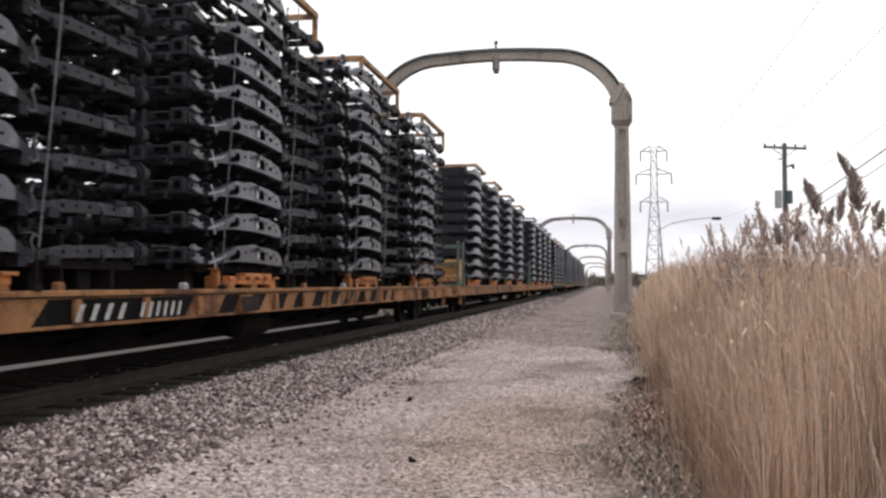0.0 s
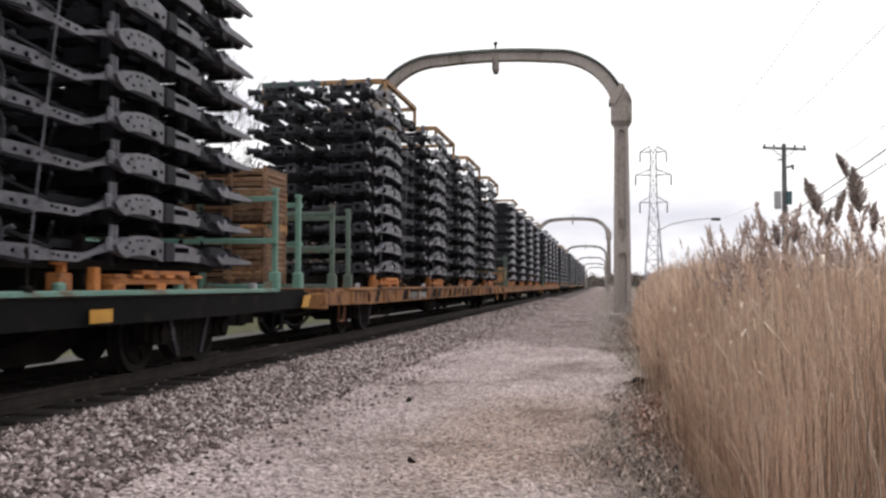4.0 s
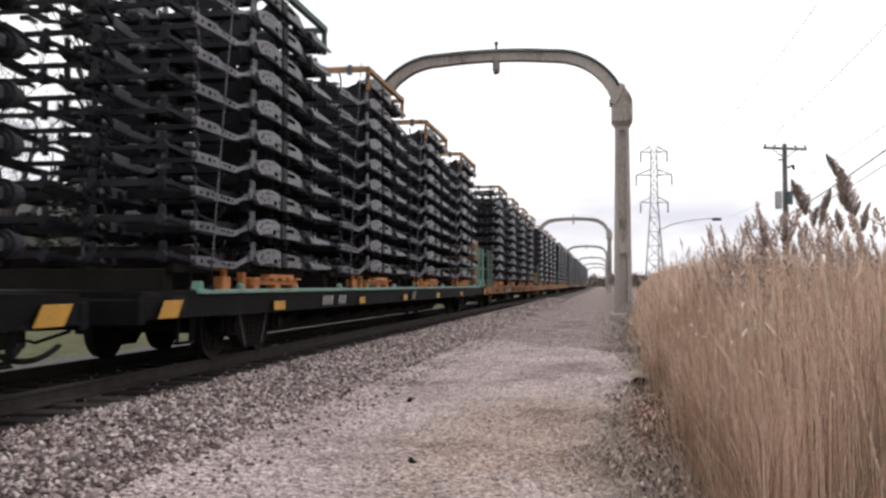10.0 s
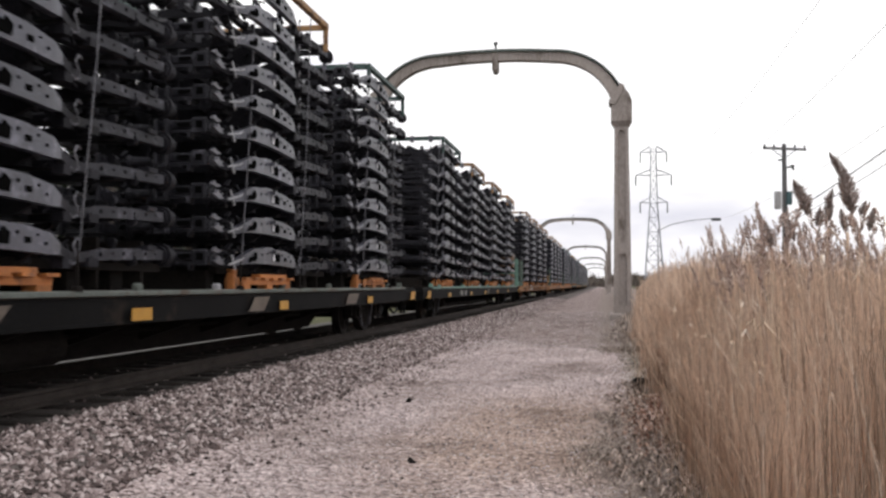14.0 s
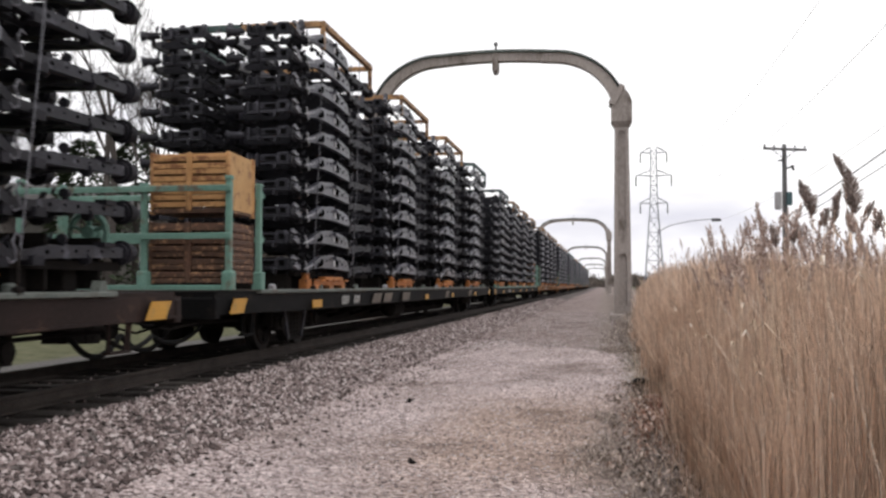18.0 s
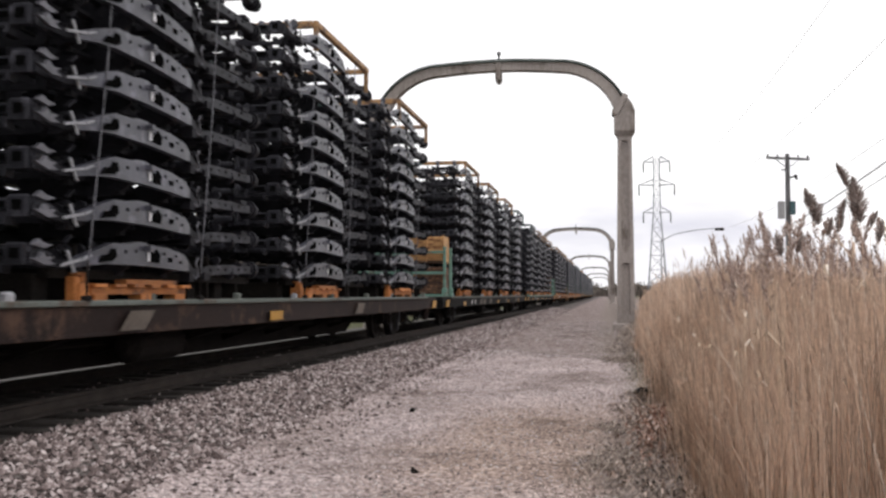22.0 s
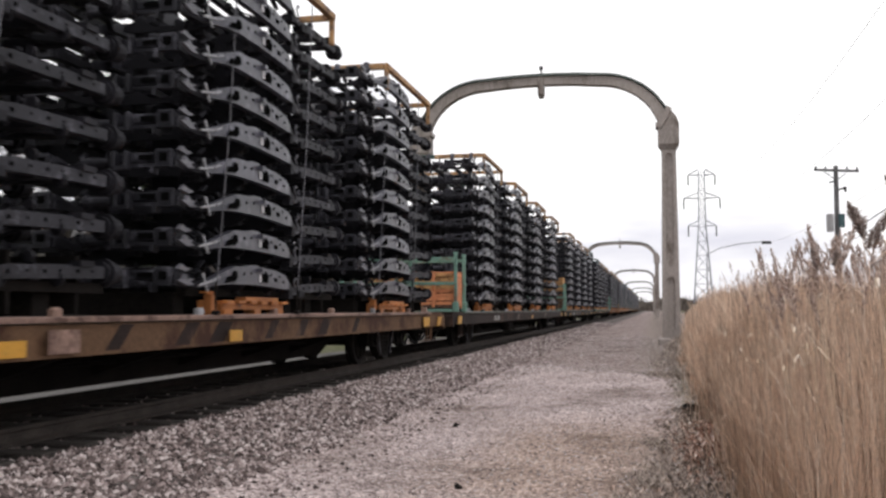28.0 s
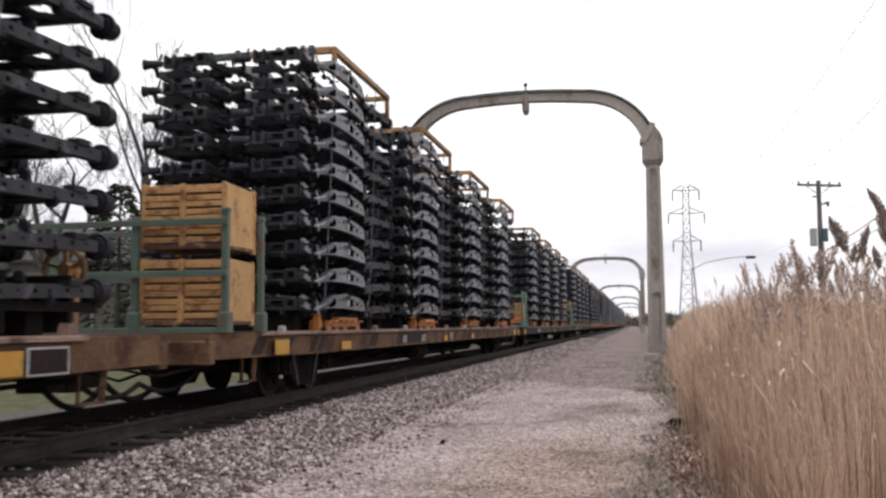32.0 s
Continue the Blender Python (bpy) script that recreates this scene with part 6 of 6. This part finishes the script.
def build_conifer(x, y, h, seed):
    rnd = random.Random(seed)
    t = thing("conifer", "dark green conifer beyond the railway", "tree", "conifers beyond the railway")
    part("trunk", Shape().tube([(0, 0, -0.1), (0, 0, h)], [h * 0.022, 0.02], 7), BARK, t)
    cr = Shape()
    for i in range(1500):
        u = rnd.random() ** 0.8
        z = h * (0.08 + 0.9 * u)
        rad = h * 0.26 * (1 - u) ** 0.85 + 0.1
        a = rnd.random() * 6.28
        q = rad * (0.35 + 0.75 * rnd.random() ** 0.5)
        c, d = math.cos(a), math.sin(a)
        l, w = h * 0.055 * rnd.uniform(0.6, 1.3), h * 0.012
        px, py = c * q, d * q
        cr.add([(px, py, z), (px + c * l * 0.5 - d * w, py + d * l * 0.5 + c * w, z + 0.05 * l), (px + c * l, py + d * l, z - 0.25 * l), (px + c * l * 0.5 + d * w, py + d * l * 0.5 - c * w, z - 0.05 * l)], ((0, 1, 2, 3),))
    part("crown", cr, NEEDLE, t)
    t.matrix_basis = pose(x, y, 0)


NEEDLE = island_material("dark_conifer_needles", [(0.0, (0.020, 0.032, 0.018)), (0.6, (0.045, 0.062, 0.034)), (1.0, (0.08, 0.095, 0.055))], 0.9, 40)
SCRUB = island_material("brown_winter_scrub", [(0.0, (0.055, 0.046, 0.04)), (0.5, (0.13, 0.11, 0.096)), (1.0, (0.25, 0.215, 0.19))], 0.95, 20)
for spot in ((-25.9, 38, 14.5, 1, 0.62), (-21.1, 38, 15.0, 2, 0.06, 2, 3), (-19.3, 39, 13.0, 14, 0.16), (-36, 47, 13, 3, 0.55), (-46, 62, 14, 5, 0.55), (-33, 74, 13, 6, 0.5), (-23.5, 60, 10, 9, 0.4), (-52, 50, 12, 10, 0.5)):
    build_bare_tree(*spot)
for x, y, h, sd in ((-22.6, 38.5, 8.0, 4), (-28.5, 44, 6.5, 7), (-20.9, 40, 8.6, 8), (-41, 50, 8, 12)):
    build_conifer(x, y, h, sd)


def build_scrub():
    """Low bare brush on both sides, and the haze of far woods at the end of the line."""
    rnd = random.Random(33)
    s = Shape()
    spots = [(rnd.uniform(-60, -27), rnd.uniform(24, 170), rnd.uniform(1.6, 4.2)) for _ in range(150)]
    spots += [(rnd.uniform(-80, -23), rnd.uniform(26, 135), rnd.uniform(3.4, 6.4)) for _ in range(560)]
    spots += [(rnd.uniform(-62, -20), rnd.uniform(46, 96), rnd.uniform(3.4, 6.6)) for _ in range(420)]
    spots += [(rnd.uniform(7, 30), rnd.uniform(95, 200), rnd.uniform(1.6, 3.2)) for _ in range(70)]
    spots += [(rnd.uniform(-40, 70), rnd.uniform(560, 700), rnd.uniform(6, 11)) for _ in range(80)]
    spots += [(rnd.uniform(-34, -15), rnd.uniform(50, 78), rnd.uniform(4.0, 6.6)) for _ in range(220)]
    for x, y, h in spots:
        if y < 52 and -46 < x < -18:
            continue
        for _ in range(60):
            a, q = rnd.random() * 6.28, rnd.random() ** 0.5 * h * 0.7
            bx, by = x + math.cos(a) * q, y + math.sin(a) * q
            tz = h * rnd.uniform(0.5, 1.0) * (1.1 - q / h * 0.7)
            w = 0.024 * h
            ex, ey = bx + rnd.gauss(0, 0.2) * h, by + rnd.gauss(0, 0.2) * h
            s.add([(bx - w, by, 0), (bx + w, by, 0), (ex + w, ey, tz), (ex - w, ey + w, tz * 1.05)], ((0, 1, 2, 3),))
    solid("brush", s, SCRUB, "bare brown winter brush and distant woods", "brush", kind="stuff")


build_scrub()


def build_house():
    """A grey clapboard house that shows between the loads."""
    h = thing("house", "grey clapboard house with a low dark roof beyond the railway", "house")
    wide, deep, eaves, ridge = 13.0, 8.0, 4.7, 6.5
    wall = part("wall", Shape().box(0, 0, eaves / 2, wide, deep, eaves), SIDING, h)
    board = Shape().prism([(-wide / 2 - 0.012, 0.0), (wide / 2 + 0.012, 0.0), (wide / 2 + 0.012, 0.15), (-wide / 2 - 0.012, 0.16)], 1, -deep / 2 - 0.03, -deep / 2 - 0.004).mesh("clapboard", [SIDING])
    for k in range(26):
        part("clapboard", board, SIDING, wall, "", pose(0, 0, 0.35 + 0.165 * k, 0.5))
    for x in (-wide / 2, -2.2, 2.6, 4.4, wide / 2):
        part("corner_board", Shape().box(x, -deep / 2 - 0.05, eaves / 2, 0.16, 0.05, eaves), TRIM, wall, "pale upright trim board")
    for e in (-1, 1):
        part("gable", Shape().prism([(-deep / 2, eaves), (deep / 2, eaves), (0, ridge)], 0, e * wide / 2 - 0.1, e * wide / 2 + 0.1), SIDING, h)
        part("roof_slope", Shape().prism([(e * (deep / 2 + 0.4), eaves - 0.16), (0, ridge + 0.02), (0, ridge + 0.16), (e * (deep / 2 + 0.4), eaves - 0.02)], 0, -wide / 2 - 0.3, wide / 2 + 0.3), ROOFING, h)
    return h


SIDING = material("grey_clapboard_siding", (0.115, 0.107, 0.098), (0.20, 0.188, 0.175), 0.8, 0, 1.2, 25, 0.2, 0.06, (0.09, 0.085, 0.08), 0.3)
TRIM = material("pale_trim_board", (0.30, 0.29, 0.285), (0.42, 0.41, 0.40), 0.8, 0, 2, 30, 0.1)
ROOFING = material("dark_grey_roof_shingle", (0.05, 0.048, 0.047), (0.11, 0.105, 0.102), 0.9, 0, 3, 30, 0.4)
build_house().matrix_basis = pose(-30.2, 44, 0, 0, 0, 30)
for k, (x, y, h, sz, ang, lean) in enumerate(((1.81, 7.3, 2.09, 0.175, 3.3, 0.42), (1.88, 7.3, 1.83, 0.31, 3.0, 0.14), (1.575, 7.3, 1.81, 0.26, 3.1, 0.34), (1.61, 7.3, 1.85, 0.145, 0.1, 0.30),
                                             (1.53, 7.3, 1.73, 0.13, 0.2, 0.25), (1.82, 7.3, 1.80, 0.115, 0.0, 0.40), (1.66, 7.6, 1.78, 0.17, 0.4, 0.2), (1.40, 8.0, 1.62, 0.18, 2.8, 0.25),
                                             (2.02, 8.2, 1.75, 0.18, 2.6, 0.2), (1.5, 8.4, 1.66, 0.17, 0.5, 0.2), (1.72, 8.8, 1.70, 0.19, 2.9, 0.3), (1.95, 7.7, 1.72, 0.16, 0.3, 0.2))):
    build_tall_reed(x, y, h, sz, ang, 60 + k, lean)

# dark clods on the path
for x, y, r, sd in ((0.44, 9.9, 0.06, 5), (-2.31, 11.2, 0.055, 1), (-1.51, 7.4, 0.045, 2), (0.44, 13.3, 0.12, 3), (0.55, 13.0, 0.09, 4)):
    s = Shape()
    stone_shape(s, 0, 0, 0, r, random.Random(sd))
    solid("clod", s, UNDER, "dark clod lying on the gravel", "stone", "dark clods on the path", at=pose(x, y, ground_height(x, y) + r * 0.3))


# ---- movement ----
def motions():
    times = [0, 4, 8, 12, 16, 20, 24, 28, 32]
    for ob, m in MOVERS:
        walk(ob, [(t, Matrix.Translation((0, run(t), 0)) @ m) for t in times])
    steps = [i * 0.125 for i in range(257)]
    for w, dy in WHEELS:
        turn = -1 if w.parent.parent.matrix_basis[1][1] > 0 else 1
        walk(w, [(t, pose(0, dy, 0.42) @ Matrix.Rotation(turn * (run(t) - run(0)) / 0.42, 4, 'X')) for t in steps])
    for ob, m, seed in SWAYERS:
        rows = []
        for i in range(65):
            t = i * 0.5
            rows.append((t, m @ pose(0, 0, 0, 0.8 * math.sin(t * 2.1 + seed), 1.3 * math.sin(t * 1.7 + seed * 0.2) + 0.9 * math.cos(t * 0.33), 0)))
        walk(ob, rows)


motions()
